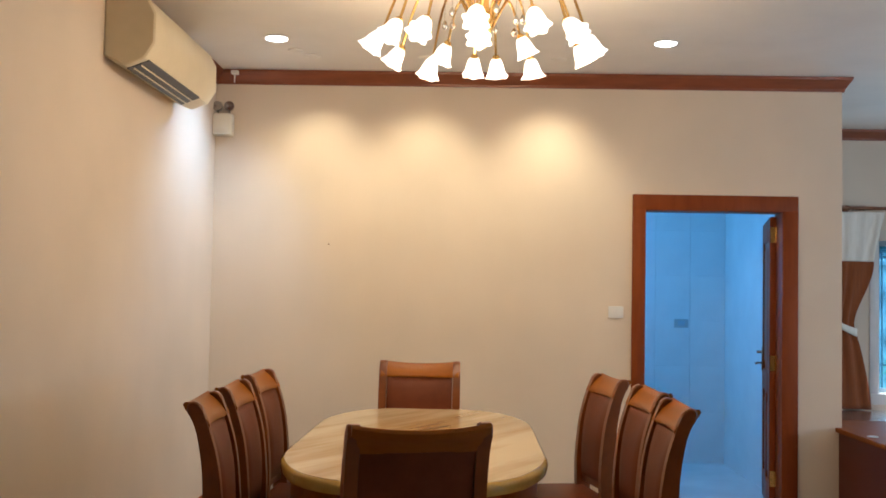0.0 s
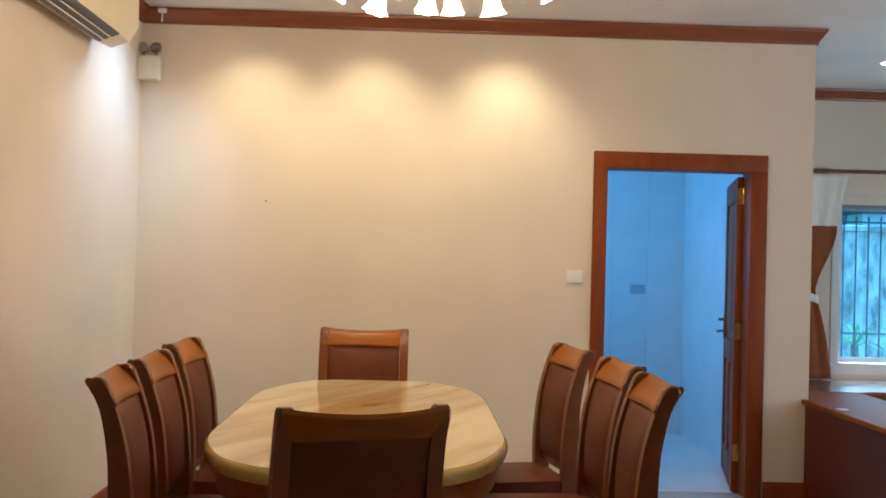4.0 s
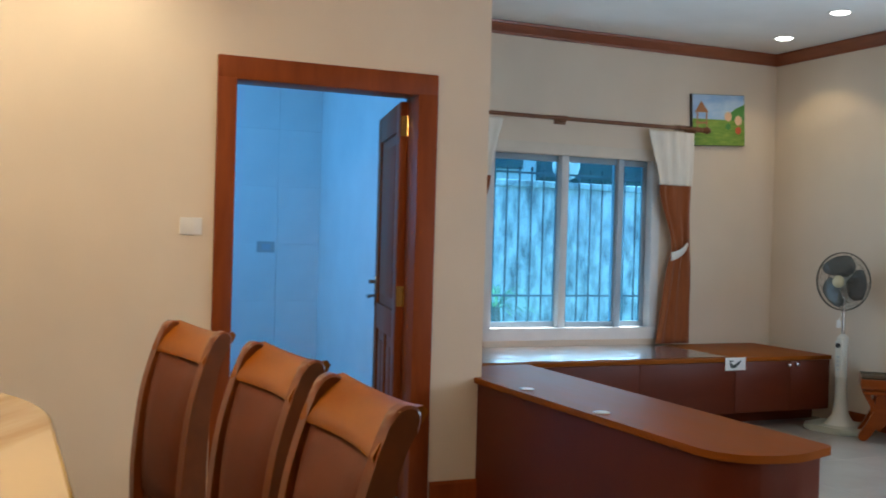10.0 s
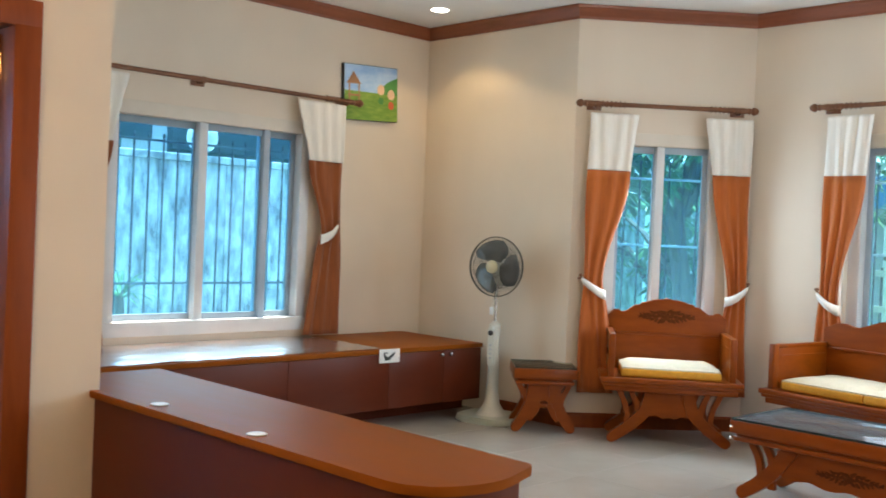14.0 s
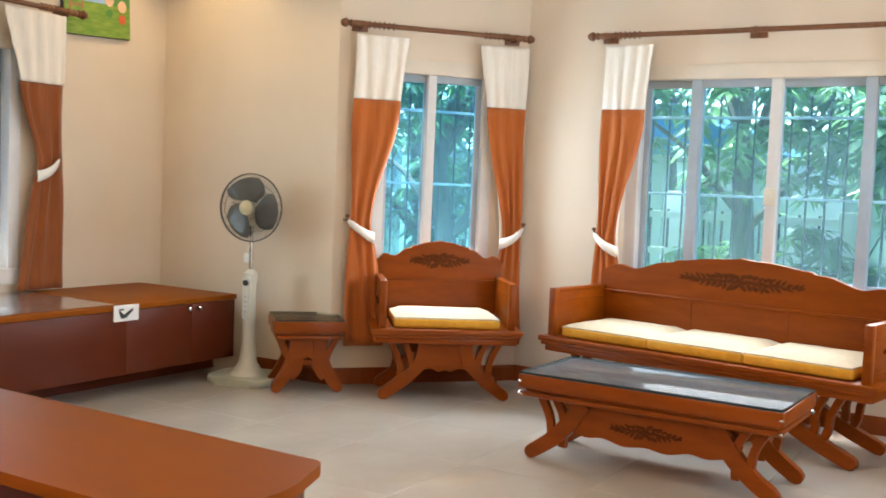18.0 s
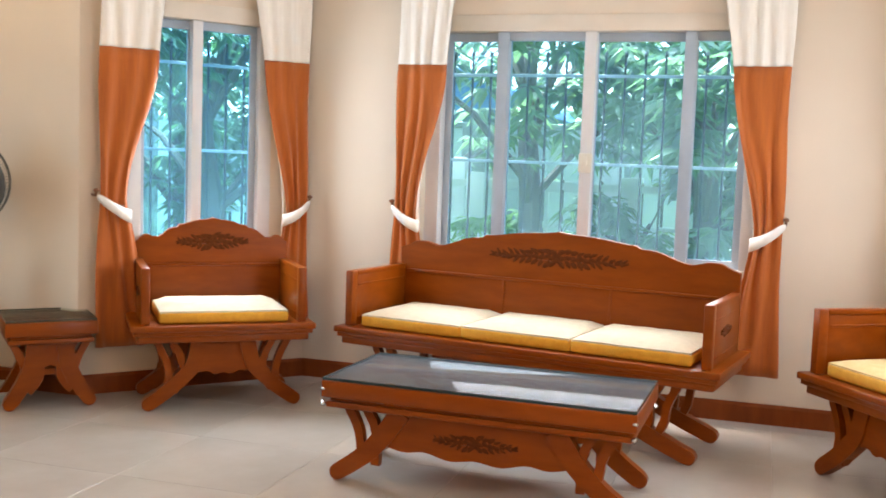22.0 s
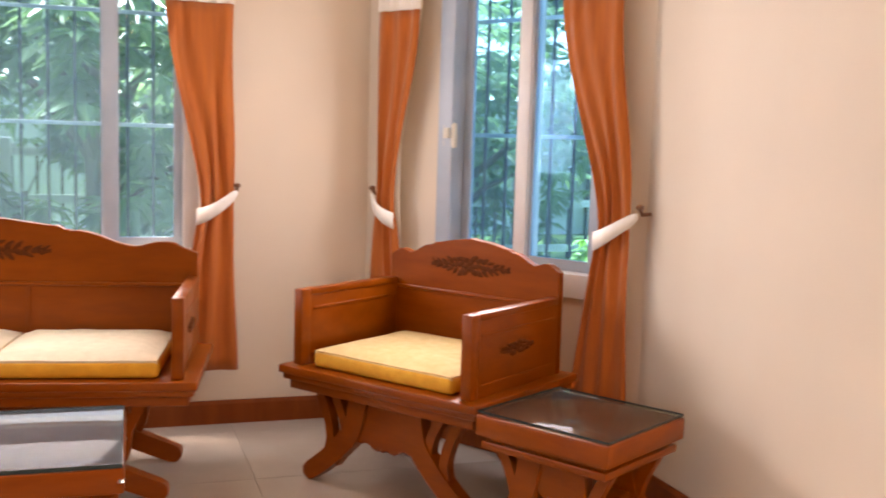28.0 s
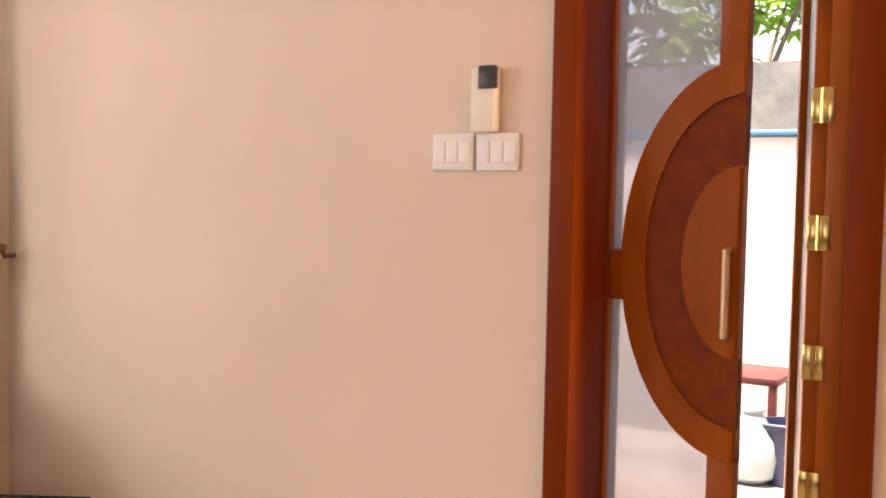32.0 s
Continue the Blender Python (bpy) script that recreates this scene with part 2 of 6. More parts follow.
WALL = material("cream_wallpaper", (0.70, 0.60, 0.48), (0.715, 0.615, 0.495), 0.75, scale=(5, 5, 1.6), bump=0.12, bump_scale=160)
CEILING = material("ceiling_paint", (0.76, 0.74, 0.71), (0.80, 0.78, 0.75), 0.8, scale=(3, 3, 3), bump=0.1)
FLOOR = material("polished_floor_tile", (0.38, 0.34, 0.295), (0.45, 0.405, 0.355), 0.05, spread=0.03, scale=(2.2, 2.2, 2.2), rough_var=0.04, detail=7, spec=0.5)
GROUT = material("tile_grout", (0.355, 0.318, 0.275), (0.405, 0.363, 0.32), 0.6, scale=(8, 8, 8))
TRIM = material("stained_wood_trim", (0.18, 0.036, 0.005), (0.25, 0.056, 0.009), 0.47, scale=(14, 14, 2), coat=0.02, spec=0.2)
TRIM_H = material("stained_wood_moulding", (0.19, 0.048, 0.016), (0.26, 0.07, 0.024), 0.42, scale=(4, 4, 30), coat=0.15)
TEAK = material("varnished_teak", (0.18, 0.032, 0.0012), (0.27, 0.058, 0.003), 0.33, scale=(3.5, 9, 16), coat=0.04, spec=0.24, bump=0.06, bump_scale=90, contrast=(0.25, 0.75))
CARVED = material("carved_ornament_wood", (0.075, 0.018, 0.003), (0.135, 0.034, 0.006), 0.7, spec=0.12, scale=(60, 60, 60), bump=0.8, bump_scale=80)
CHAIRWOOD = material("honey_stained_wood", (0.24, 0.066, 0.003), (0.36, 0.118, 0.006), 0.32, scale=(6, 14, 14), coat=0.03, spec=0.22, contrast=(0.25, 0.75))
# Darker tone of the chair wood, for posts, legs and rails.
CHAIRDARK = material("darker_chair_wood", (0.15, 0.038, 0.005), (0.23, 0.062, 0.009), 0.32, scale=(6, 14, 14), coat=0.1, contrast=(0.25, 0.75))
LEATHER = material("brown_leather", (0.115, 0.027, 0.009), (0.16, 0.042, 0.015), 0.48, scale=(9, 9, 9), bump=0.15, bump_scale=220, spec=0.22)
BEAD = material("beaded_gold_wood", (0.45, 0.26, 0.09), (0.6, 0.37, 0.14), 0.4, scale=(40, 40, 40))
# One laminate in two tones: fronts much darker and redder than tops.
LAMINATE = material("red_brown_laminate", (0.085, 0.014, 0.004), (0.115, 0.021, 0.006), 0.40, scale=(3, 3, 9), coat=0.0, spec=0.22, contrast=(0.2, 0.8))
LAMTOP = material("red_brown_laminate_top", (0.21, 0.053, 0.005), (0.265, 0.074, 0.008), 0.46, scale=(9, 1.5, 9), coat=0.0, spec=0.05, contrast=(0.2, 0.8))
FILM = glass("loose_plastic_film", (0.93, 0.95, 0.97), 0.22, 0.42)
ALU = material("white_aluminium", (0.62, 0.62, 0.62), (0.70, 0.70, 0.69), 0.4, scale=(5, 5, 5))
SOCKET = material("grey_plastic", (0.40, 0.42, 0.43), (0.46, 0.48, 0.49), 0.4, scale=(5, 5, 5))
CREAM = material("cream_painted_frame", (0.64, 0.57, 0.47), (0.69, 0.62, 0.52), 0.5, scale=(5, 5, 5))
# Lightened and blued to carry the outdoor light on the sashes.
ALUGREY = material("grey_aluminium", (0.33, 0.41, 0.49), (0.41, 0.49, 0.57), 0.38, scale=(5, 5, 5))
# Dimmer copy for the backlit bench window sashes.
SASHDIM = material("dim_blue_grey_aluminium", (0.20, 0.27, 0.33), (0.28, 0.35, 0.41), 0.4, scale=(5, 5, 5))
# Bench window rails: dark tone of iron standing against the light.
GRILLE = material("dark_backlit_rail_iron", (0.04, 0.05, 0.055), (0.20, 0.22, 0.23), 0.4, scale=(9, 9, 9), bump=0.2, bump_scale=60)
# Pale tone puts the sky light on the bay rails into their colour.
RAIL_SKYLIT = material("sky_lit_rail_iron", (0.45, 0.48, 0.50), (0.72, 0.75, 0.76), 0.45, scale=(6, 6, 6), bump=0.2, bump_scale=60, contrast=(0.35, 0.6))
IRON = material("painted_iron", (0.03, 0.035, 0.04), (0.06, 0.065, 0.07), 0.45, scale=(20, 20, 20))
# The scattering share imitates bright glare over the view outside.
PANE = glass("window_pane", (0.68, 0.89, 1.0), 0.0, 0.002, 0.085, (0.46, 0.80, 1.0))
# Copy of the pane with the cool, dim look outside put into its tint.
PANE_COOL = glass("cool_cast_window_pane", (0.50, 0.82, 1.0), 0.0, 0.002, 0.06, (0.30, 0.72, 1.0))
# Blue-grey scattering stands in for soft room reflections on the table glass.
TABLEGLASS = glass("table_glass", (0.54, 0.61, 0.64), 0.03, 0.012, 0.09, (0.42, 0.49, 0.53), True, 0.23)
SIDEGLASS = glass("side_table_glass", (0.68, 0.70, 0.62), 0.04, 0.02, 0.025, (0.36, 0.37, 0.34), True, 0.22)
GLASSEDGE = material("dark_glass_edge", (0.012, 0.022, 0.022), (0.025, 0.04, 0.04), 0.12)
CLOTH = material("rust_curtain", (0.38, 0.083, 0.005), (0.49, 0.120, 0.009), 0.8, scale=(60, 60, 5), sheen=0.3, bump=0.3, bump_scale=220)
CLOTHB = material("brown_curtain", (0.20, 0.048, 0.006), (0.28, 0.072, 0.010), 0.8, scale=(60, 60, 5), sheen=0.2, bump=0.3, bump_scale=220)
CLOTHW = material("ivory_curtain", (0.74, 0.70, 0.62), (0.82, 0.78, 0.71), 0.75, scale=(60, 60, 5), sheen=0.3, bump=0.3, bump_scale=220)
RODWOOD = material("turned_rod_wood", (0.12, 0.045, 0.018), (0.22, 0.085, 0.032), 0.45, scale=(30, 30, 6))
CUSHION = material("cream_cushion_cover", (0.53, 0.455, 0.32), (0.62, 0.54, 0.39), 0.85, scale=(30, 30, 30), bump=0.3, bump_scale=200)
CUSHION_GOLD = material("golden_cushion_cover", (0.60, 0.41, 0.17), (0.70, 0.51, 0.25), 0.85, scale=(30, 30, 30), bump=0.3, bump_scale=200)
CUSHION_SIDE = material("yellow_cushion_side", (0.60, 0.28, 0.02), (0.70, 0.36, 0.035), 0.8, scale=(30, 30, 30), bump=0.3, bump_scale=200)
MARBLE = material("yellow_marble", (0.50, 0.31, 0.11), (0.80, 0.65, 0.41), 0.05, scale=(0.45, 3.4, 2), detail=5, contrast=(0.33, 0.56), rough_var=0.02, spec=0.9, turn=-61)
MARBLE_EDGE = material("yellow_marble_edge", (0.48, 0.30, 0.06), (0.66, 0.46, 0.12), 0.08, scale=(5, 5, 5), rough_var=0.02)
PLASTIC = material("ivory_plastic", (0.70, 0.66, 0.56), (0.74, 0.70, 0.60), 0.4, scale=(4, 4, 4))
WHITE = material("white_plastic", (0.76, 0.75, 0.72), (0.80, 0.79, 0.76), 0.38, scale=(4, 4, 4))
DARK = material("dark_plastic", (0.012, 0.012, 0.013), (0.03, 0.03, 0.032), 0.4, scale=(10, 10, 10))
BLADE = material("smoke_fan_blade", (0.10, 0.105, 0.10), (0.15, 0.155, 0.145), 0.25, scale=(8, 8, 8))
CHROME = material("worn_chrome", (0.45, 0.45, 0.45), (0.55, 0.55, 0.54), 0.22, metal=1.0, scale=(30, 30, 30))
BRASS = material("polished_brass", (0.60, 0.40, 0.14), (0.70, 0.48, 0.18), 0.2, metal=1.0, scale=(30, 30, 30))
BATHTILE = material("glazed_white_tile", (0.72, 0.74, 0.75), (0.78, 0.80, 0.80), 0.2, scale=(3, 3, 3), rough_var=0.05)
CONCRETE = material("stained_concrete", (0.14, 0.16, 0.17), (0.70, 0.74, 0.76), 0.9, scale=(8, 8, 3.2), bump=0.5, bump_scale=25, contrast=(0.36, 0.60), detail=8)
RENDERW = material("white_render", (0.66, 0.66, 0.64), (0.76, 0.76, 0.74), 0.8, scale=(2, 2, 2), bump=0.2)
EAVE = material("dark_green_eave", (0.02, 0.05, 0.05), (0.035, 0.075, 0.075), 0.6, scale=(4, 4, 4))
GRASS = material("lawn", (0.045, 0.10, 0.025), (0.10, 0.19, 0.045), 0.9, scale=(9, 9, 9), bump=0.8, bump_scale=50)
PAVE = material("pale_paving", (0.24, 0.235, 0.23), (0.35, 0.345, 0.335), 0.8, scale=(3, 3, 3), bump=0.3)
def leafy(mat, colour):
    """Lets light through the leaves."""
    nt = mat.node_tree
    tr = nt.nodes.new("ShaderNodeBsdfTranslucent")
    tr.inputs[0].default_value = (*colour, 1)
    mx = nt.nodes.new("ShaderNodeMixShader")
    mx.inputs[0].default_value = 0.45
    nt.links.new(nt.nodes["Principled BSDF"].outputs[0], mx.inputs[1])
    nt.links.new(tr.outputs[0], mx.inputs[2])
    nt.links.new(mx.outputs[0], nt.nodes["Material Output"].inputs[0])
    return mat


LEAF = material("leaf_green", (0.035, 0.08, 0.045), (0.15, 0.225, 0.145), 0.3, scale=(1.6, 1.6, 1.6), contrast=(0.35, 0.65), spread=0.25)
LEAF2 = material("leaf_light_green", (0.07, 0.20, 0.03), (0.16, 0.34, 0.06), 0.45, scale=(1.6, 1.6, 1.6), spread=0.2)
leafy(LEAF, (0.26, 0.46, 0.19))
leafy(LEAF2, (0.20, 0.42, 0.07))
BARK = material("grey_bark", (0.09, 0.075, 0.06), (0.19, 0.16, 0.13), 0.9, scale=(14, 14, 3), bump=0.8, bump_scale=40)
BLUEROOF = material("blue_roof_sheet", (0.03, 0.20, 0.42), (0.05, 0.28, 0.52), 0.5, scale=(3, 3, 3))
SHADE = glowing("frosted_glass_shade", (1.0, 0.92, 0.80), 0.42)
LED = glowing("downlight_diffuser", (1.0, 0.93, 0.82), 1.6)


# ---- setting ----
def wall(name, p, q, thick, holes=(), top=CEIL, mat=WALL, label="cream papered wall"):
    """A wall from p to q whose room face is the line p-q; it thickens to the left of that line. holes: (u0, u1, z0, z1)."""
    p, q = Vector((*p[:2], 0)), Vector((*q[:2], 0))
    run = (q - p).length
    u = (q - p).normalized()
    m = Matrix.Translation(p) @ Matrix(((u.x, -u.y, 0, 0), (u.y, u.x, 0, 0), (0, 0, 1, 0), (0, 0, 0, 1)))
    bm = bmesh.new()
    if not holes:
        add_box(bm, (0, 0, 0), (run, thick, top))
    elif holes[0][2] <= 0:
        u0, u1, _, z1 = holes[0]
        prism(bm, [(0, 0), (u0, 0), (u0, z1), (u1, z1), (u1, 0), (run, 0), (run, top), (0, top)], 0, thick, "y")
    else:
        u0, u1, z0, z1 = holes[0]
        rings = [[bm.verts.new((a, w, b)) for a, b in pts] for w in (0, thick)
                 for pts in (((0, 0), (run, 0), (run, top), (0, top)), ((u0, z0), (u1, z0), (u1, z1), (u0, z1)))]
        o1, i1, o2, i2 = rings
        for k in range(4):
            k2 = (k + 1) % 4
            bm.faces.new((o1[k], o1[k2], i1[k2], i1[k]))
            bm.faces.new((o2[k], i2[k], i2[k2], o2[k2]))
            bm.faces.new((o1[k], o2[k], o2[k2], o1[k2]))
            bm.faces.new((i1[k], i1[k2], i2[k2], i2[k]))
    ob = structure(name, bm, mat, label)
    ob.matrix_basis = m
    return m, run


T = 0.13
bm = bmesh.new()
prism(bm, [(XL - 0.1, YB - 0.1), (3.6, YB - 0.1), (3.6, Y8 - 0.15), (7.3, Y8 - 0.15), (8.55, -3.5), (8.55, -0.2), (7.6, 0.6), (7.6, Y2 + 0.1), (XL - 0.1, Y2 + 0.1)], -0.12, -0.003, "z")
structure("floor", bm, GROUT, "polished beige tile floor")
bm = bmesh.new()
# Runs on past the entrance wall as an unseen eave, shading the doorway.
prism(bm, [(XL - 0.2, YB - 0.2), (3.65, YB - 0.2), (3.65, Y8 - 1.3), (7.35, Y8 - 1.3), (7.45, Y8 - 0.1), (8.6, -3.5), (8.6, -0.2), (7.65, 0.65), (7.65, Y2 + 0.2), (XL - 0.2, Y2 + 0.2)], CEIL, CEIL + 0.12, "z")
structure("ceiling", bm, CEILING, "white painted ceiling with an unseen eave added over the entrance")
DOOR = (2.63, 3.51, 1.99)
ROUGH = (DOOR[0] - 0.012, DOOR[1], DOOR[2])
wall("wall_dining_end", (XL, 0), (W1E, 0), T, [(ROUGH[0] - XL, ROUGH[1] - XL, 0, ROUGH[2])])
wall("wall_dining_side", (XL, YB), (XL, 0.13), 0.15)
wall("wall_bath_side", (W1E, 0.13), (W1E, Y2), T, mat=WALL)
HOLE2 = (4.86 - W1E + T, 6.31 - W1E + T, 0.62, 1.97)
M2, _ = wall("wall_bench", (W1E - T, Y2), (7.46, Y2), 0.16, [HOLE2])
wall("wall_fan", (7.46, Y2 + 0.16), (A.x, A.y), 0.16)
HOLE4 = (0.26, 0.98, 0.72, 1.97)
M4, R4 = wall("wall_bay_left", A, B, 0.16, [HOLE4])
HOLE5 = (1.565 - 0.83, 1.565 + 0.83, 0.72, 1.97)
M5, R5 = wall("wall_bay_front", B, C, 0.16, [HOLE5])
HOLE7 = (0.44, 1.20, 0.72, 1.97)
M7, R7 = wall("wall_bay_right", C, D, 0.16, [HOLE7])
GATE = (4.982, 5.490, 2.08)
wall("wall_entrance", (7.3, Y8), (3.5, Y8), 0.16, [(7.3 - GATE[1], 7.3 - GATE[0], 0, GATE[2])])
wall("wall_passage", (3.5, Y8), (3.5, YB), 0.12)
wall("wall_behind", (3.6, YB), (XL - 0.15, YB), 0.12)


def run_trim(name, pts, profile, mat, label, z):
    """A moulding with the given (out, up) profile along wall corners, mitred; it stands out to the right of its run."""
    bm = bmesh.new()
    pts = [Vector((p[0], p[1])) for p in pts]
    rows = []
    for k, p in enumerate(pts):
        d0 = (p - pts[k - 1]).normalized() if k else None
        d1 = (pts[k + 1] - p).normalized() if k < len(pts) - 1 else None
        n0 = Vector((d0.y, -d0.x)) if d0 else None
        n1 = Vector((d1.y, -d1.x)) if d1 else None
        n = n0 or n1
        if n0 and n1:
            n = (n0 + n1) / (1 + n0.dot(n1))
        rows.append([bm.verts.new((p.x + n.x * o, p.y + n.y * o, z + h)) for o, h in profile])
    for a, b in zip(rows, rows[1:]):
        for j in range(len(profile)):
            j2 = (j + 1) % len(profile)
            bm.faces.new((a[j], a[j2], b[j2], b[j]))
    bm.faces.new(rows[0])
    bm.faces.new(rows[-1][::-1])
    return structure(name, bm, mat, label)


CROWN = [(0.002, -0.092), (0.012, -0.092), (0.015, -0.075), (0.03, -0.053), (0.046, -0.028), (0.052, -0.021), (0.056, -0.003), (0.002, -0.003)]
BASE = [(0.002, 0.0), (0.016, 0.0), (0.016, 0.085), (0.010, 0.1), (0.002, 0.1)]
run_trim("trim_crown_dining", [(XL, YB), (XL, 0), (W1E, 0), (W1E, Y2), (7.46, Y2), A, B, C, D, (3.5, Y8), (3.5, YB)], CROWN, TRIM_H, "dark red stained wooden crown moulding", CEIL)
run_trim("baseboard_dining_left", [(XL, YB), (XL, 0), (DOOR[0] - 0.09, 0)], BASE, TRIM, "stained wooden baseboard", 0)
run_trim("baseboard_dining_right", [(DOOR[1] + 0.105, 0), (W1E, 0), (W1E, 0.13)], BASE, TRIM, "stained wooden baseboard", 0)
run_trim("baseboard_bay", [(7.46, 1.2), A, B, C, D, (GATE[1] + 0.04, Y8)], BASE, TRIM, "stained wooden baseboard", 0)
run_trim("baseboard_entrance", [(GATE[0] - 0.04, Y8), (3.5, Y8), (3.5, YB)], BASE, TRIM, "stained wooden baseboard", 0)


def door_frame(name, x0, x1, top, y, out, width, mat, label, deep=T + 0.02, reveal=0.012):
    """Jambs and head with a rebate, on the wall face y; out: the direction of the room along y."""
    ob = thing(name, Matrix.Identity(4), label, "door frame", "", "structure")
    for nm, a, b in (("jamb", (x0 - width, y + out * 0.02, 0), (x0 + reveal, y - out * deep, top)),
                     ("jamb", (x1 - 0.012, y + out * 0.02, 0), (x1 + width, y - out * deep, top)),
                     ("head", (x0 - width, y + out * 0.02, top - 0.012), (x1 + width, y - out * deep, top + width))):
        lo = [min(p, q) for p, q in zip(a, b)]
        hi = [max(p, q) for p, q in zip(a, b)]
        part(nm, boxes((lo, hi), bevel=0.006), mat, ob)
    return ob


door_frame("door_frame_bath", DOOR[0], DOOR[1], DOOR[2], 0.0, -1, 0.092, TRIM, "stained wooden door frame in the dining room wall", reveal=-0.006)

# bathroom behind the door
bath = boxes(((1.92, 2.25, 0), (3.9, 2.35, CEIL)))
structure("wall_bath_back", bath, BATHTILE, "white tiled bathroom wall")
structure("wall_bath_right", boxes(((3.70, 0.14, 0), (3.775, 2.25, CEIL))), BATHTILE, "white tiled bathroom wall")
structure("wall_bath_left", boxes(((1.92, 0.14, 0), (2.0, 2.25, CEIL))), BATHTILE, "white tiled bathroom wall")
structure("floor_bath", boxes(((1.93, 0.131, -0.1), (3.70, 2.25, 0.004))), BATHTILE, "pale tiled bathroom floor")
structure("ceiling_bath", boxes(((2.0, 0.14, CEIL - 0.2), (3.70, 2.25, CEIL - 0.1))), CEILING, "white bathroom ceiling")
lamp("bath_window_light", "AREA", look((2.06, 1.2, 1.75), (4, 1.2, 1.3)), 5.0, (0.14, 0.49, 1.0), size=(0.9, 0.7))
plate = thing("wall_outlet", pose(3.325, 2.246, 1.20), "grey socket plate on the bathroom tiles", "outlet")
part("plate", boxes(((-0.06, -0.012, -0.037), (0.06, 0, 0.037)), bevel=0.004), SOCKET, plate)
part("insert", boxes(((-0.03, -0.014, -0.02), (0.03, -0.012, 0.02)), bevel=0.001), ALUGREY, plate)

leaf = thing("door_bath", Matrix.Translation((3.478, 0.115, 0)) @ pose(0, 0, 0, 0, 0, 77), "open stained wooden panel door with a lever handle", "door", "", "structure")
for nm, a, b in (("stile", (0.0, -0.02, 0.01), (0.12, 0.02, 1.96)), ("stile", (0.73, -0.02, 0.01), (0.85, 0.02, 1.96)), ("rail", (0.12, -0.02, 0.01), (0.73, 0.02, 0.2)),
                 ("rail", (0.12, -0.02, 0.78), (0.73, 0.02, 0.92)), ("rail", (0.12, -0.02, 1.82), (0.73, 0.02, 1.96)), ("stile", (0.38, -0.02, 0.2), (0.47, 0.02, 0.78))):
    part(nm, boxes((a, b), bevel=0.004), TRIM, leaf)
for a, b in (((0.125, 0.205), (0.375, 0.775)), ((0.475, 0.205), (0.725, 0.775)), ((0.125, 0.925), (0.725, 1.815))):
    bm = bmesh.new()
    add_box(bm, (a[0], -0.008, a[1]), (b[0], 0.008, b[1]))
    add_box(bm, (a[0] + 0.05, -0.016, a[1] + 0.05), (b[0] - 0.05, 0.016, b[1] - 0.05), 0.01)
    part("panel", bm, TRIM, leaf)
for s in (-1, 1):
    bm = bmesh.new()
    add_box(bm, (0.77, s * 0.02, 0.90), (0.81, s * 0.028, 1.07), 0.003)
    tube(bm, [(0.79, s * 0.025, 0.955), (0.79, s * 0.065, 0.955), (0.78, s * 0.07, 0.955), (0.68, s * 0.07, 0.955)], 0.009)
    tube(bm, [(0.79, s * 0.026, 1.035), (0.79, s * 0.062, 1.035)], 0.012)
    part("door_handle", bm, CHROME, leaf, "chrome lever handle")
for z in (0.25, 1.0, 1.84):
    bm = bmesh.new()
    add_box(bm, (-0.003, -0.017, z - 0.05), (0.001, 0.016, z + 0.05))
    tube(bm, [(-0.006, -0.020, z - 0.05), (-0.006, -0.020, z + 0.05)], 0.007)
    part("hinge", bm, BRASS, leaf, "brass hinge")


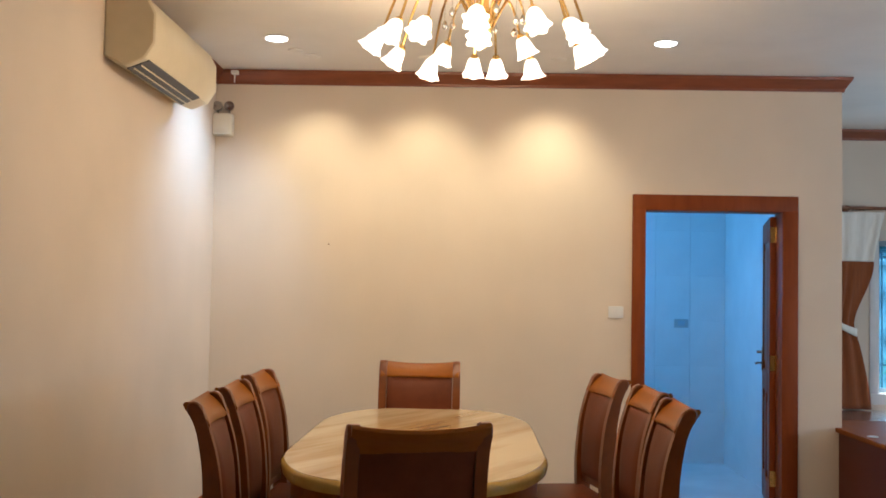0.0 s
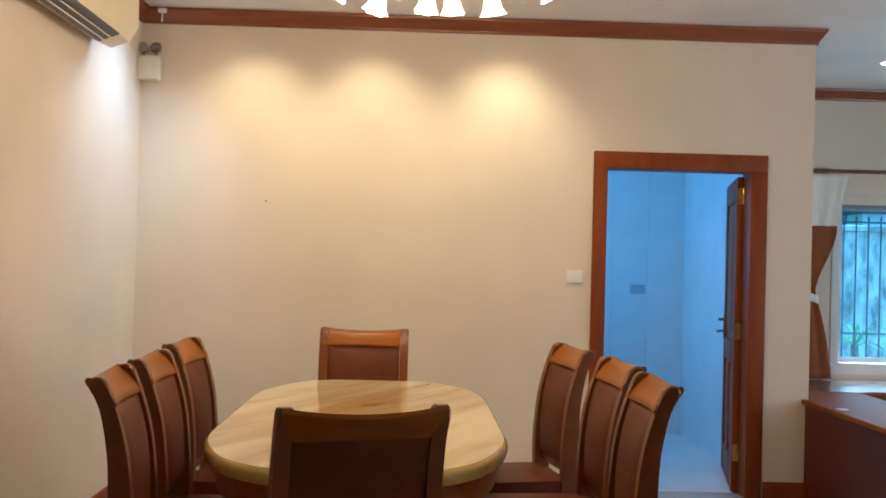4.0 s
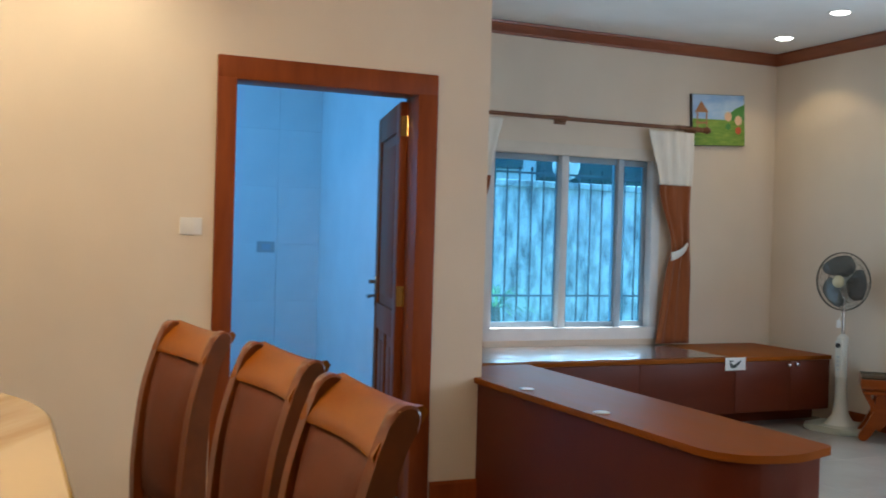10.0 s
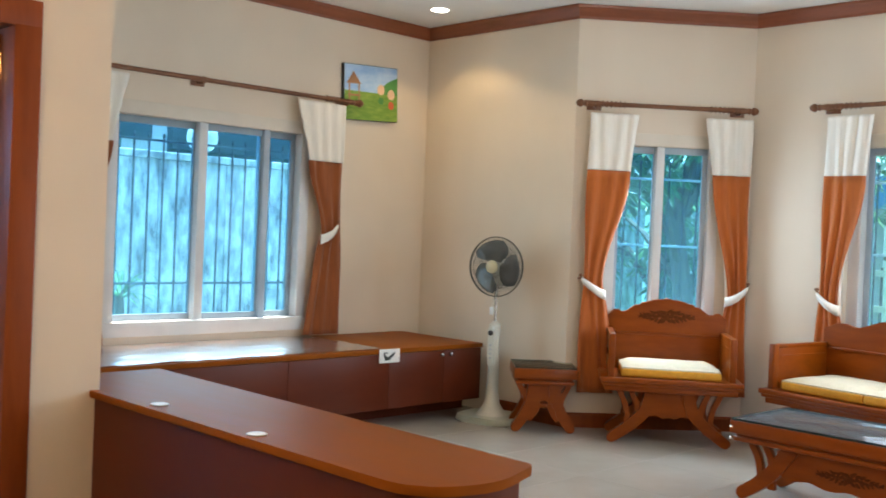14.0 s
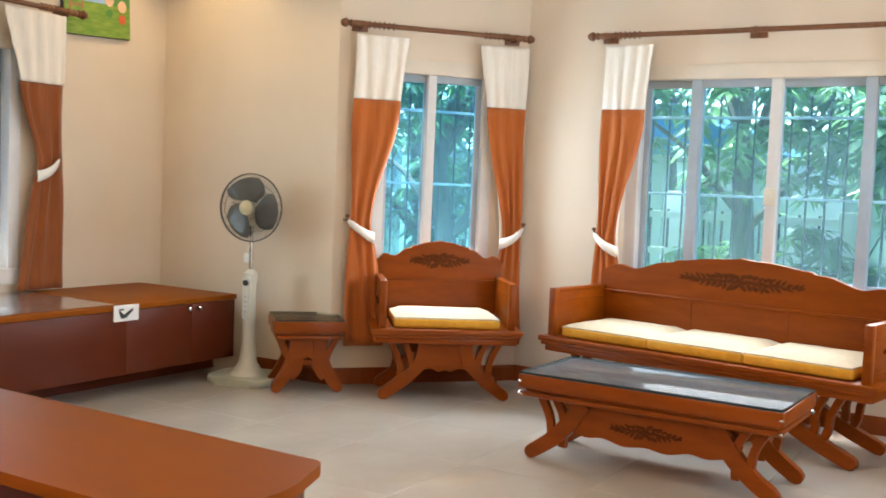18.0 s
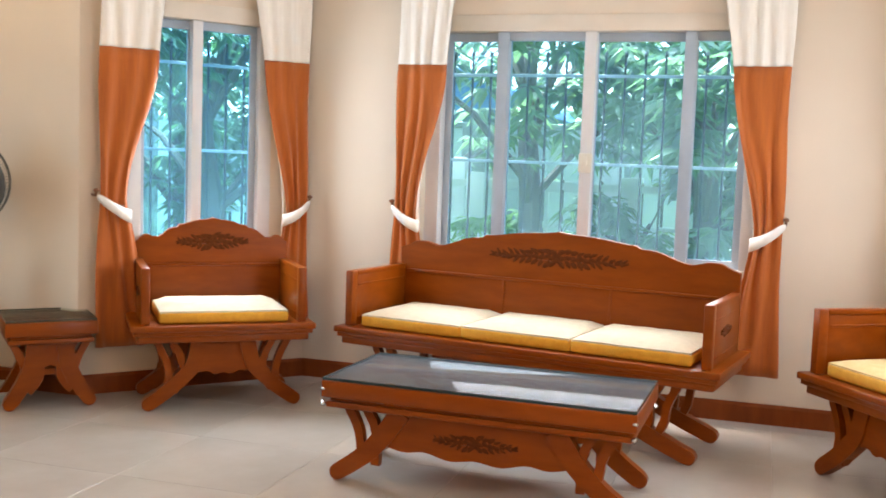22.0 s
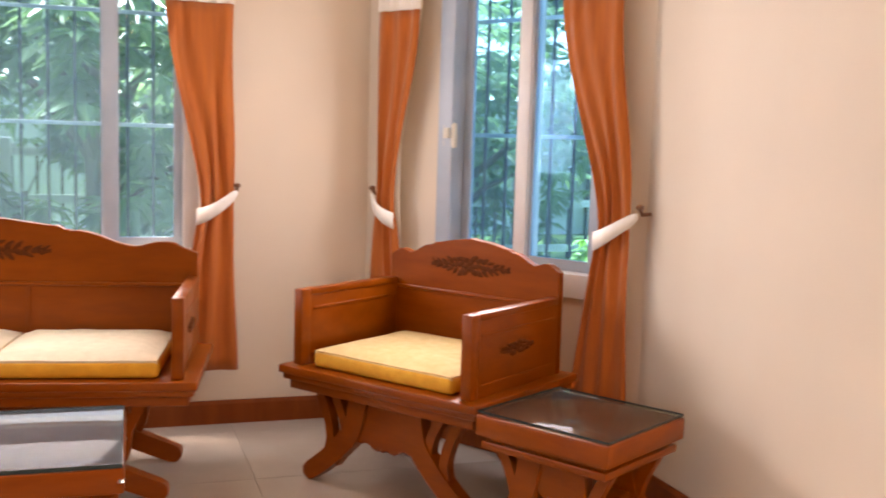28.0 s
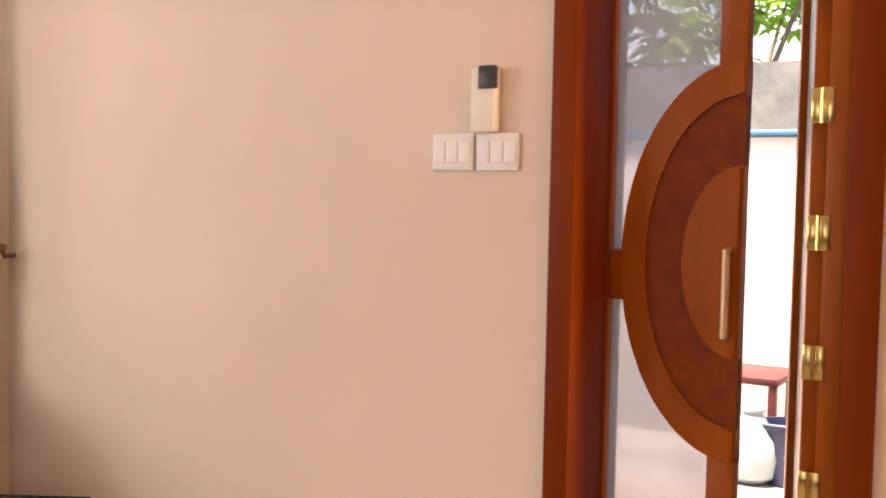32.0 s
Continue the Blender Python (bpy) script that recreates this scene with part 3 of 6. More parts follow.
# ---- windows ----
def window(name, m, u0, u1, z0, z1, cuts, label, latch=None, bar_gap=0.101, side=None, clear=PANE, sash_paint=ALUGREY, rails=(1.255, 1.72), rail_mat=RAIL_SKYLIT):
    """A sliding window in a wall's own frame (u along, v outwards). cuts: the stiles between its panels, as (u, width, white?)."""
    ob = thing(name, m, label, "window", "", "structure")
    f = 0.055
    items = (((u0 - 0.03, -0.012, z1 - 0.04), (u1 + 0.03, 0.10, z1 + 0.045)), ((u0 - 0.03, -0.03, z0 - 0.055), (u1 + 0.03, 0.11, z0 + 0.035)),
             ((u0 - 0.03, -0.012, z0 + 0.035), (u0 + 0.045, 0.10, z1 - 0.04)), ((u1 - 0.045, -0.012, z0 + 0.035), (u1 + 0.03, 0.10, z1 - 0.04)))
    for nm, it in zip(("head", "window_sill", "jamb", "jamb"), items):
        part(nm, boxes(it, bevel=0.004), side if side and nm == "jamb" else CREAM if nm == "head" else ALU, ob)
    edges = [u0 + 0.045] + [c[0] for c in cuts] + [u1 - 0.045]
    for k, (a, b) in enumerate(zip(edges, edges[1:])):
        v = 0.03 if k % 2 else 0.065
        s = part("sash", boxes(((a, v, z0 + 0.035), (b, v + 0.028, z0 + 0.075))), sash_paint, ob, "grey aluminium sash")
        for nm, lo, hi in (("top_rail", (a, v, z1 - 0.085), (b, v + 0.028, z1 - 0.04)), ("sash_stile", (a, v, z0 + 0.075), (a + 0.035, v + 0.028, z1 - 0.085)),
                           ("sash_stile", (b - 0.035, v, z0 + 0.075), (b, v + 0.028, z1 - 0.085))):
            part(nm, boxes((lo, hi), bevel=0.003), sash_paint, s)
        g = part("pane", boxes(((a + 0.03, v + 0.012, z0 + 0.07), (b - 0.03, v + 0.016, z1 - 0.08))), clear, s)
        g.visible_shadow = False
    for u, w, white in cuts:
        part("stile", boxes(((u - w / 2, 0.008, z0 + 0.03), (u + w / 2, 0.10, z1 - 0.04)), bevel=0.003), ALU if white else ALUGREY, ob)
    if latch:
        bm = bmesh.new()
        add_box(bm, (latch[0] - 0.035, -0.012, latch[1] - 0.05), (latch[0] + 0.035, 0.010, latch[1] + 0.05), 0.008)
        add_box(bm, (latch[0] - 0.012, -0.03, latch[1] - 0.012), (latch[0] + 0.012, -0.01, latch[1] + 0.03), 0.004)
        part("latch", bm, PLASTIC, ob, "ivory plastic latch")
    g = thing("window_grille", m, "dark painted iron bars outside the window", "grille", "", "structure")
    v = 0.19
    for z in (z0 + 0.04, *rails, z1 - 0.062):
        part("rail", boxes(((u0 - 0.05, v - 0.006, z - 0.008), (u1 + 0.05, v + 0.006, z + 0.008)), bevel=0.002), rail_mat, g)
    n = max(2, round((u1 - u0 - 0.1) / bar_gap))
    first = None
    for k in range(n + 1):
        u = u0 + 0.05 + (u1 - u0 - 0.1) * k / n
        if first is None:
            bm = bmesh.new()
            tube(bm, [(0, 0, z0 + 0.02), (0, 0, z1 - 0.13)], 0.007, 6)
            lathe(bm, [(0.0, z1 - 0.115), (0.010, z1 - 0.13), (0.012, z1 - 0.142), (0.0, z1 - 0.158)], 6)
            lathe(bm, [(0.0, 0.025), (0.011, 0.012), (0.011, -0.012), (0.0, -0.025)], 6, Matrix.Translation((0, 0, rails[0] + 0.007)))
            first = part("bar", bm, IRON, g)
            me = first.data
            first.location = (u, v + 0.012, 0)
        else:
            b = new("bar", me)
            b.parent = g
            b.location = (u, v + 0.012, 0)
    return ob


window("window_bench", M2, *HOLE2, [(HOLE2[0] + 0.64, 0.06, True), (HOLE2[0] + 1.13, 0.05, False)], "white aluminium sliding window above the bench", clear=PANE_COOL, sash_paint=SASHDIM, rails=(0.88, 1.80), rail_mat=GRILLE)
window("window_bay_left", M4, *HOLE4, [(0.60, 0.055, True)], "narrow white aluminium sliding window in the bay", None, 0.105, clear=PANE_COOL)
window("window_bay_front", M5, *HOLE5, [(1.565 - 0.46, 0.06, False), (1.565, 0.06, True), (1.565 + 0.50, 0.06, False)], "wide white aluminium sliding window in the bay", (1.565, 1.26))
window("window_bay_right", M7, *HOLE7, [(0.82, 0.055, True)], "narrow white aluminium sliding window in the bay", (0.464, 1.25), 0.105, ALUGREY, PANE_COOL)


def day(name, m, hole, power, low=0.28, colour=DAY):
    u0, u1, z0, z1 = hole
    z0, z1 = z0 + low, z1 - 0.10
    c = m @ Vector(((u0 + u1) / 2, -0.062, (z0 + z1) / 2))
    t = m @ Vector(((u0 + u1) / 2, -3, (z0 + z1) / 2 - 0.33))
    lamp(name, "AREA", look(c, t), power, colour, size=(u1 - u0 - 0.2, z1 - z0))


day("daylight_bench", M2, HOLE2, 2.9, 0.05, (0.55, 0.80, 1.0))
day("daylight_bay_left", M4, HOLE4, 5.5, colour=(0.60, 0.79, 1.0))
day("daylight_bay_front", M5, HOLE5, 7.4)
day("daylight_bay_right", M7, HOLE7, 4.4, colour=(0.66, 0.82, 1.0))


lamp("daylight_entrance", "AREA", look((GATE[0] + 0.14, Y8 + 0.03, 1.15), (5.55, -2.0, 1.05)), 3.4, (0.92, 0.95, 1.0), size=(0.22, 1.7))


# ---- curtains ----
def sheet(top, mid, low, zs, folds, amp, v0, bm, seed):
    """A pleated sheet; top, mid and low are (u from, u to) at the three heights zs."""
    rnd = random.Random(seed)
    nu, nz = folds * 12, 24
    ph = rnd.uniform(0, 6)
    rows = []
    for k in range(nz + 1):
        z = zs[0] + (zs[2] - zs[0]) * k / nz
        if z > zs[1]:
            t = (zs[0] - z) / max(zs[0] - zs[1], 1e-6)
            e = t * t * (3 - 2 * t)
            a, b = (top[0] + (mid[0] - top[0]) * e, top[1] + (mid[1] - top[1]) * e)
        else:
            t = (zs[1] - z) / max(zs[1] - zs[2], 1e-6)
            e = t ** 0.7
            a, b = (mid[0] + (low[0] - mid[0]) * e, mid[1] + (low[1] - mid[1]) * e)
        squeeze = abs(b - a) / abs(top[1] - top[0])
        row = []
        for j in range(nu + 1):
            s = j / nu
            w = math.sin((s + 0.05 * math.sin(s * 5 + ph)) * folds * 2 * math.pi + ph + 0.5 * math.sin(z * 3)) * amp * (1.25 - 0.45 * squeeze)
            row.append(bm.verts.new((a + (b - a) * s + 0.006 * math.sin(z * 7 + s * 9), v0 + w + 0.003 * math.sin(z * 4 + s * 23 + ph), z)))
        rows.append(row)
    for r, q in zip(rows, rows[1:]):
        for j in range(nu):
            bm.faces.new((r[j], r[j + 1], q[j + 1], q[j]))


def solid(ob, thick):
    md = ob.modifiers.new("thickness", "SOLIDIFY")
    md.thickness = thick
    return ob


def curtain(m, outer, inner, hook_u, zb, label, seed, tie_z=0.93, rod_z=2.16, hook=True, out=0.0, cloth=CLOTH):
    """One tied-back curtain: outer and inner are its top ends along the wall, hook_u the side to which it is drawn."""
    ob = thing("curtain", m, label, "curtain", "curtains of the living room")
    s = 1 if inner > outer else -1
    w = abs(inner - outer)
    v = -0.085
    band = 1.748
    zt = rod_z - 0.03
    mid = (outer - s * out, outer - s * out + s * w * 0.40)
    low = (outer - s * (0.02 + out), outer - s * out + s * w * 0.72)
    tb = (zt - band) / (zt - tie_z)
    e = tb * tb * (3 - 2 * tb)
    bandrow = (outer + (mid[0] - outer) * e, inner + (mid[1] - inner) * e)
    bm = bmesh.new()
    sheet((outer, inner), ((outer + bandrow[0]) / 2, inner + (bandrow[1] - inner) * 0.45), bandrow, (zt, (zt + band) / 2, band), 4, 0.0055, v, bm, seed)
    solid(part("heading_band", bm, CLOTHW, ob, "ivory top band", 60), 0.003)
    bm = bmesh.new()
    sheet(bandrow, mid, low, (band, tie_z, zb), 3, 0.0085, v, bm, seed + 1)
    solid(part("drape", bm, cloth, ob, "rust-coloured drape" if cloth is CLOTH else "deep brown drape", 60), 0.003)
    if zb < 0.4:
        bm = bmesh.new()
        sheet((inner - s * 0.12, inner - s * 0.03), (mid[1] - s * 0.08, mid[1] + s * 0.005), (mid[1] - s * 0.05, mid[1] + s * 0.025), (zt - 0.02, tie_z + 0.02, 0.62), 2, 0.006, v + 0.035, bm, seed + 2)
        solid(part("lining", bm, CLOTHW, ob, "white curtain lining", 60), 0.002)
    # the tie: a soft band slung from the hook round the drape
    bm = bmesh.new()
    u_in = mid[1] + s * 0.02
    rows = []
    for k in range(13):
        t = k / 12
        u = hook_u + (u_in - hook_u) * t
        sag = -0.05 * math.sin(t * math.pi * 0.5) - 0.05 * t
        vv = v - 0.03 * math.sin(math.pi * min(1, t * 1.02)) - 0.012
        h = (0.022 + 0.012 * t) * min(1.0, 0.45 + 5 * t)
        zc = tie_z + 0.06 + sag
        rows.append([bm.verts.new((u, vv, zc - h)), bm.verts.new((u, vv - 0.002, zc)), bm.verts.new((u, vv, zc + h))])
    for r, q in zip(rows, rows[1:]):
        for j in range(2):
            bm.faces.new((r[j], r[j + 1], q[j + 1], q[j]))
    solid(part("tieback", bm, CLOTHW, ob, "ivory tieback band", 60), 0.003)
    if hook:
        bm = bmesh.new()
        tube(bm, [(hook_u, 0, tie_z + 0.065), (hook_u, -0.07, tie_z + 0.065), (hook_u, -0.09, tie_z + 0.085)], 0.007, 8)
        lathe(bm, [(0.0, -0.012), (0.014, -0.006), (0.014, 0.006), (0.0, 0.012)], 10, Matrix.Translation((hook_u, -0.09, tie_z + 0.09)))
        part("hook", bm, RODWOOD, ob, "small turned wooden hook")
    return ob


def curtain_rod(m, u0, u1, z, label, brackets):
    ob = thing("curtain_rod", m, label, "curtain rod", "curtain rods")
    bm = bmesh.new()
    tube(bm, [(u0 + 0.08, -0.085, z), (u1 - 0.08, -0.085, z)], 0.015, 12)
    part("pole", bm, RODWOOD, ob)
    prof = [(0.0, 0.0), (0.016, 0.006), (0.026, 0.024), (0.028, 0.036), (0.018, 0.05), (0.013, 0.056), (0.022, 0.062), (0.022, 0.07), (0.015, 0.076), (0.018, 0.088), (0.021, 0.11), (0.016, 0.135), (0.016, 0.15)]
    for u, s in ((u0, 1), (u1, -1)):
        bm = bmesh.new()
        lathe(bm, prof, 14, Matrix.Translation((u, -0.085, z)) @ Matrix.Rotation(radians(90 * s), 4, "Y"))
        part("finial", bm, RODWOOD, ob, "turned wooden finial")
    for u in brackets:
        bm = bmesh.new()
        add_box(bm, (u - 0.05, -0.008, z - 0.035), (u + 0.05, 0, z + 0.03), 0.003)
        tube(bm, [(u, 0, z - 0.012), (u, -0.085, z - 0.022)], 0.009, 8)
        lathe(bm, [(0.019, -0.012), (0.021, 0.0), (0.019, 0.012)], 12, Matrix.Translation((u, -0.085, z)) @ Matrix.Rotation(radians(90), 4, "Y"))
        part("bracket", bm, RODWOOD, ob)
    for k in range(12):
        u = (u0 + 0.18 + 0.03 * k) if k < 6 else (u1 - 0.18 - 0.03 * (k - 6))
        bm = bmesh.new()
        tube(bm, [(u, -0.085 + 0.021 * math.cos(a), z + 0.021 * math.sin(a)) for a in (2 * math.pi * j / 12 for j in range(12))], 0.003, 5, True)
        part("ring", bm, RODWOOD, ob)
    return ob


o2 = W1E - T
curtain(M2, 4.50 - o2, 4.93 - o2, 4.47 - o2, 0.53, "ivory and brown two-tone curtain tied back beside the bench window", 1, 1.20, 2.19, cloth=CLOTHB)
curtain(M2, 6.58 - o2, 6.17 - o2, 6.55 - o2, 0.53, "ivory and brown two-tone curtain tied back above the bench", 2, 1.24, 2.19, cloth=CLOTHB)
curtain_rod(M2, 4.42 - o2, 6.74 - o2, 2.19, "dark turned wooden curtain rod", (5.43 - o2, 4.6 - o2, 6.6 - o2))
curtain(M4, 0.08, 0.42, 0.065, 0.25, "ivory and rust two-tone curtain tied back in the bay", 3, 0.95)
curtain(M4, R4 - 0.035, R4 - 0.35, R4 - 0.02, 0.25, "ivory and rust two-tone curtain tied back in the bay", 4)
curtain_rod(M4, -0.02, R4 + 0.0, 2.19, "dark turned wooden curtain rod", (0.12, R4 - 0.12))
curtain(M5, 0.56, 0.87, 0.545, 0.25, "ivory and rust curtain tied back beside the wide window", 5)
curtain(M5, R5 - 0.585, R5 - 0.905, R5 - 0.57, 0.25, "ivory and rust curtain tied back beside the wide window", 6)
curtain_rod(M5, 0.44, R5 - 0.44, 2.19, "dark turned wooden curtain rod", (0.56, 1.45, 2.2, R5 - 0.56))
curtain(M7, 0.13, 0.39, 0.12, 0.25, "ivory and rust two-tone curtain tied back in the bay", 7)
curtain(M7, R7 - 0.10, R7 - 0.40, R7 + 0.02, 0.25, "ivory and rust two-tone curtain tied back in the bay corner", 8, out=0.08)
curtain_rod(M7, 0.02, R7 - 0.02, 2.19, "dark turned wooden curtain rod", (0.15, R7 - 0.15))


# ---- carved teak seats and tables ----
def scallop(half, zs):
    """Crest outline: mirrored (x, z) points given for the right half from the middle outwards, as fractions."""
    right = [(half * f, z) for f, z in zs]
    return [(-x, z) for x, z in right[::-1]] + right[1:]


def smooth_line(pts, n=4):
    out = []
    for k in range(len(pts) - 1):
        p0, p1, p2, p3 = pts[max(k - 1, 0)], pts[k], pts[k + 1], pts[min(k + 2, len(pts) - 1)]
        for j in range(n):
            t = j / n
            out.append(tuple(0.5 * (2 * b + (c - a) * t + (2 * a - 5 * b + 4 * c - d) * t * t + (3 * b - a - 3 * c + d) * t ** 3)
                             for a, b, c, d in zip(p0, p1, p2, p3)))
    return out + [pts[-1]]


def ornament(bm, half, z, y, tall, seed=1):
    """A low carved spray on the face y (towards -y): a rosette in the middle and leaves that thin out to both ends."""
    rnd = random.Random(seed)
    stem = []

    def leaf_at(cx, cz, a, long, wide):
        rim, ridge = [], []
        ca, sa = math.cos(a), math.sin(a)
        for k in range(8):
            t = 2 * math.pi * k / 8
            u, v = long * math.cos(t), wide * math.sin(t) * (1 - 0.35 * math.cos(t))
            rim.append(bm.verts.new((cx + u * ca - v * sa, y - 0.0005, cz + u * sa + v * ca)))
        for u in (-0.55 * long, 0.55 * long):
            ridge.append(bm.verts.new((cx + u * ca, y - 0.0055, cz + u * sa)))
        for k in range(8):
            near = ridge[1] if k in (0, 1, 6, 7) else ridge[0]
            bm.faces.new((rim[k], rim[(k + 1) % 8], near))
        bm.faces.new((rim[2], ridge[0], ridge[1]))
        bm.faces.new((rim[6], ridge[1], ridge[0]))
        if stem:
            bm.faces.new((stem[0], stem[1], rim[4]))
        stem[:] = rim[4], rim[5]

    for k in range(6):
        a = math.pi * k / 3
        leaf_at(0.18 * tall * math.cos(a), z + 0.18 * tall * math.sin(a), a, 0.22 * tall, 0.12 * tall)
    n = max(7, int(3.2 * half / tall))
    for side in (-1, 1):
        for k in range(n):
            f = (k + 0.8) / n
            env = 0.5 * tall * (1 - f ** 1.5) + 0.05 * tall
            for v in (-0.62, 0.0, 0.62):
                a = v * 0.9 + rnd.uniform(-0.3, 0.3) - 0.25 * math.sin(5 * f)
                leaf_at(side * half * f * 0.94, z + env * v + rnd.uniform(-0.06, 0.06) * tall, a if side > 0 else math.pi - a,
                        min(0.24 * tall, 1.1 * half / n) * rnd.uniform(0.8, 1.1), (0.07 + 0.07 * (1 - f)) * tall * rnd.uniform(0.85, 1.15))


def trestle(ob, half_top, half_foot, z_top, y, thick, apron_half, face, lift=0.0):
    """A splayed pair of curved legs with a scalloped apron between, standing at depth y; and its inner braces."""
    for s in (-1, 1):
        reach = half_foot - apron_half * 0.92
        path = smooth_line([(s * apron_half * 0.74, z_top)] + [(s * (apron_half * 0.92 + reach * g), z_top * 0.66 + (0.033 - z_top * 0.66) * f) for f, g in ((0, 0), (0.36, 0.27), (0.70, 0.62), (1, 1))], 5)
        n = len(path)
        wid = [0.040 - 0.008 * k / (n - 1) for k in range(n)]
        way = (Vector(path[-1]) - Vector(path[-2])).normalized()
        for f in (0.5, 0.8, 0.95, 1.0):
            path.append(tuple(Vector(path[n - 1]) + way * 0.032 * f))
            wid.append(0.032 * max(0.08, math.sqrt(1 - f * f)))
        bm = bmesh.new()
        prism(bm, strip(path, wid), y - thick / 2, y + thick / 2, "y", 0.004)
        low = min(v.co.z for v in bm.verts)
        for v in bm.verts:
            v.co.z -= low * max(0.0, 1 - v.co.z / (z_top * 0.6))
        part("leg", bm, TEAK, ob)
        for dx in (0.0, -0.075):
            path = smooth_line([(s * (half_top + dx), z_top), (s * (half_top - 0.045 + dx), z_top * 0.72), (s * (half_top - 0.06 + dx * 0.8), z_top * 0.45), (s * (half_foot * 0.8 + dx * 0.6), z_top * 0.25)], 4)
            bm = bmesh.new()
            prism(bm, strip(path, 0.017), y - thick * 0.35, y + thick * 0.35, "y", 0.004)
            part("brace", bm, TEAK, ob)
    low = smooth_line([(-apron_half, z_top * (0.42 + lift)), (-apron_half * 0.72, z_top * (0.33 + lift)), (-apron_half * 0.5, z_top * (0.36 + lift)), (-apron_half * 0.25, z_top * (0.29 + lift)), (0, z_top * (0.33 + lift)),
                       (apron_half * 0.25, z_top * (0.29 + lift)), (apron_half * 0.5, z_top * (0.36 + lift)), (apron_half * 0.72, z_top * (0.33 + lift)), (apron_half, z_top * (0.42 + lift))], 6)
    bm = bmesh.new()
    prism(bm, low + [(apron_half * 0.8, z_top), (-apron_half * 0.8, z_top)], y - thick * 0.3, y + thick * 0.3, "y", 0.003)
    ap = part("apron", bm, TEAK, ob, "scalloped teak apron")
    if face:
        bm = bmesh.new()
        ornament(bm, apron_half * 0.42, z_top * 0.70, y - thick * 0.3, 0.07)
        part("carving", bm, CARVED, ap, "dark carved leaf spray", 80)


def moulding(bm, x0, x1, y0, y1, z, steps):
    """A stack of plates: (height, how far each stands out)."""
    for h, o in steps:
        add_box(bm, (x0 - o, y0 - o, z), (x1 + o, y1 + o, z + h), min(0.006, h * 0.3))
        z += h
    return z


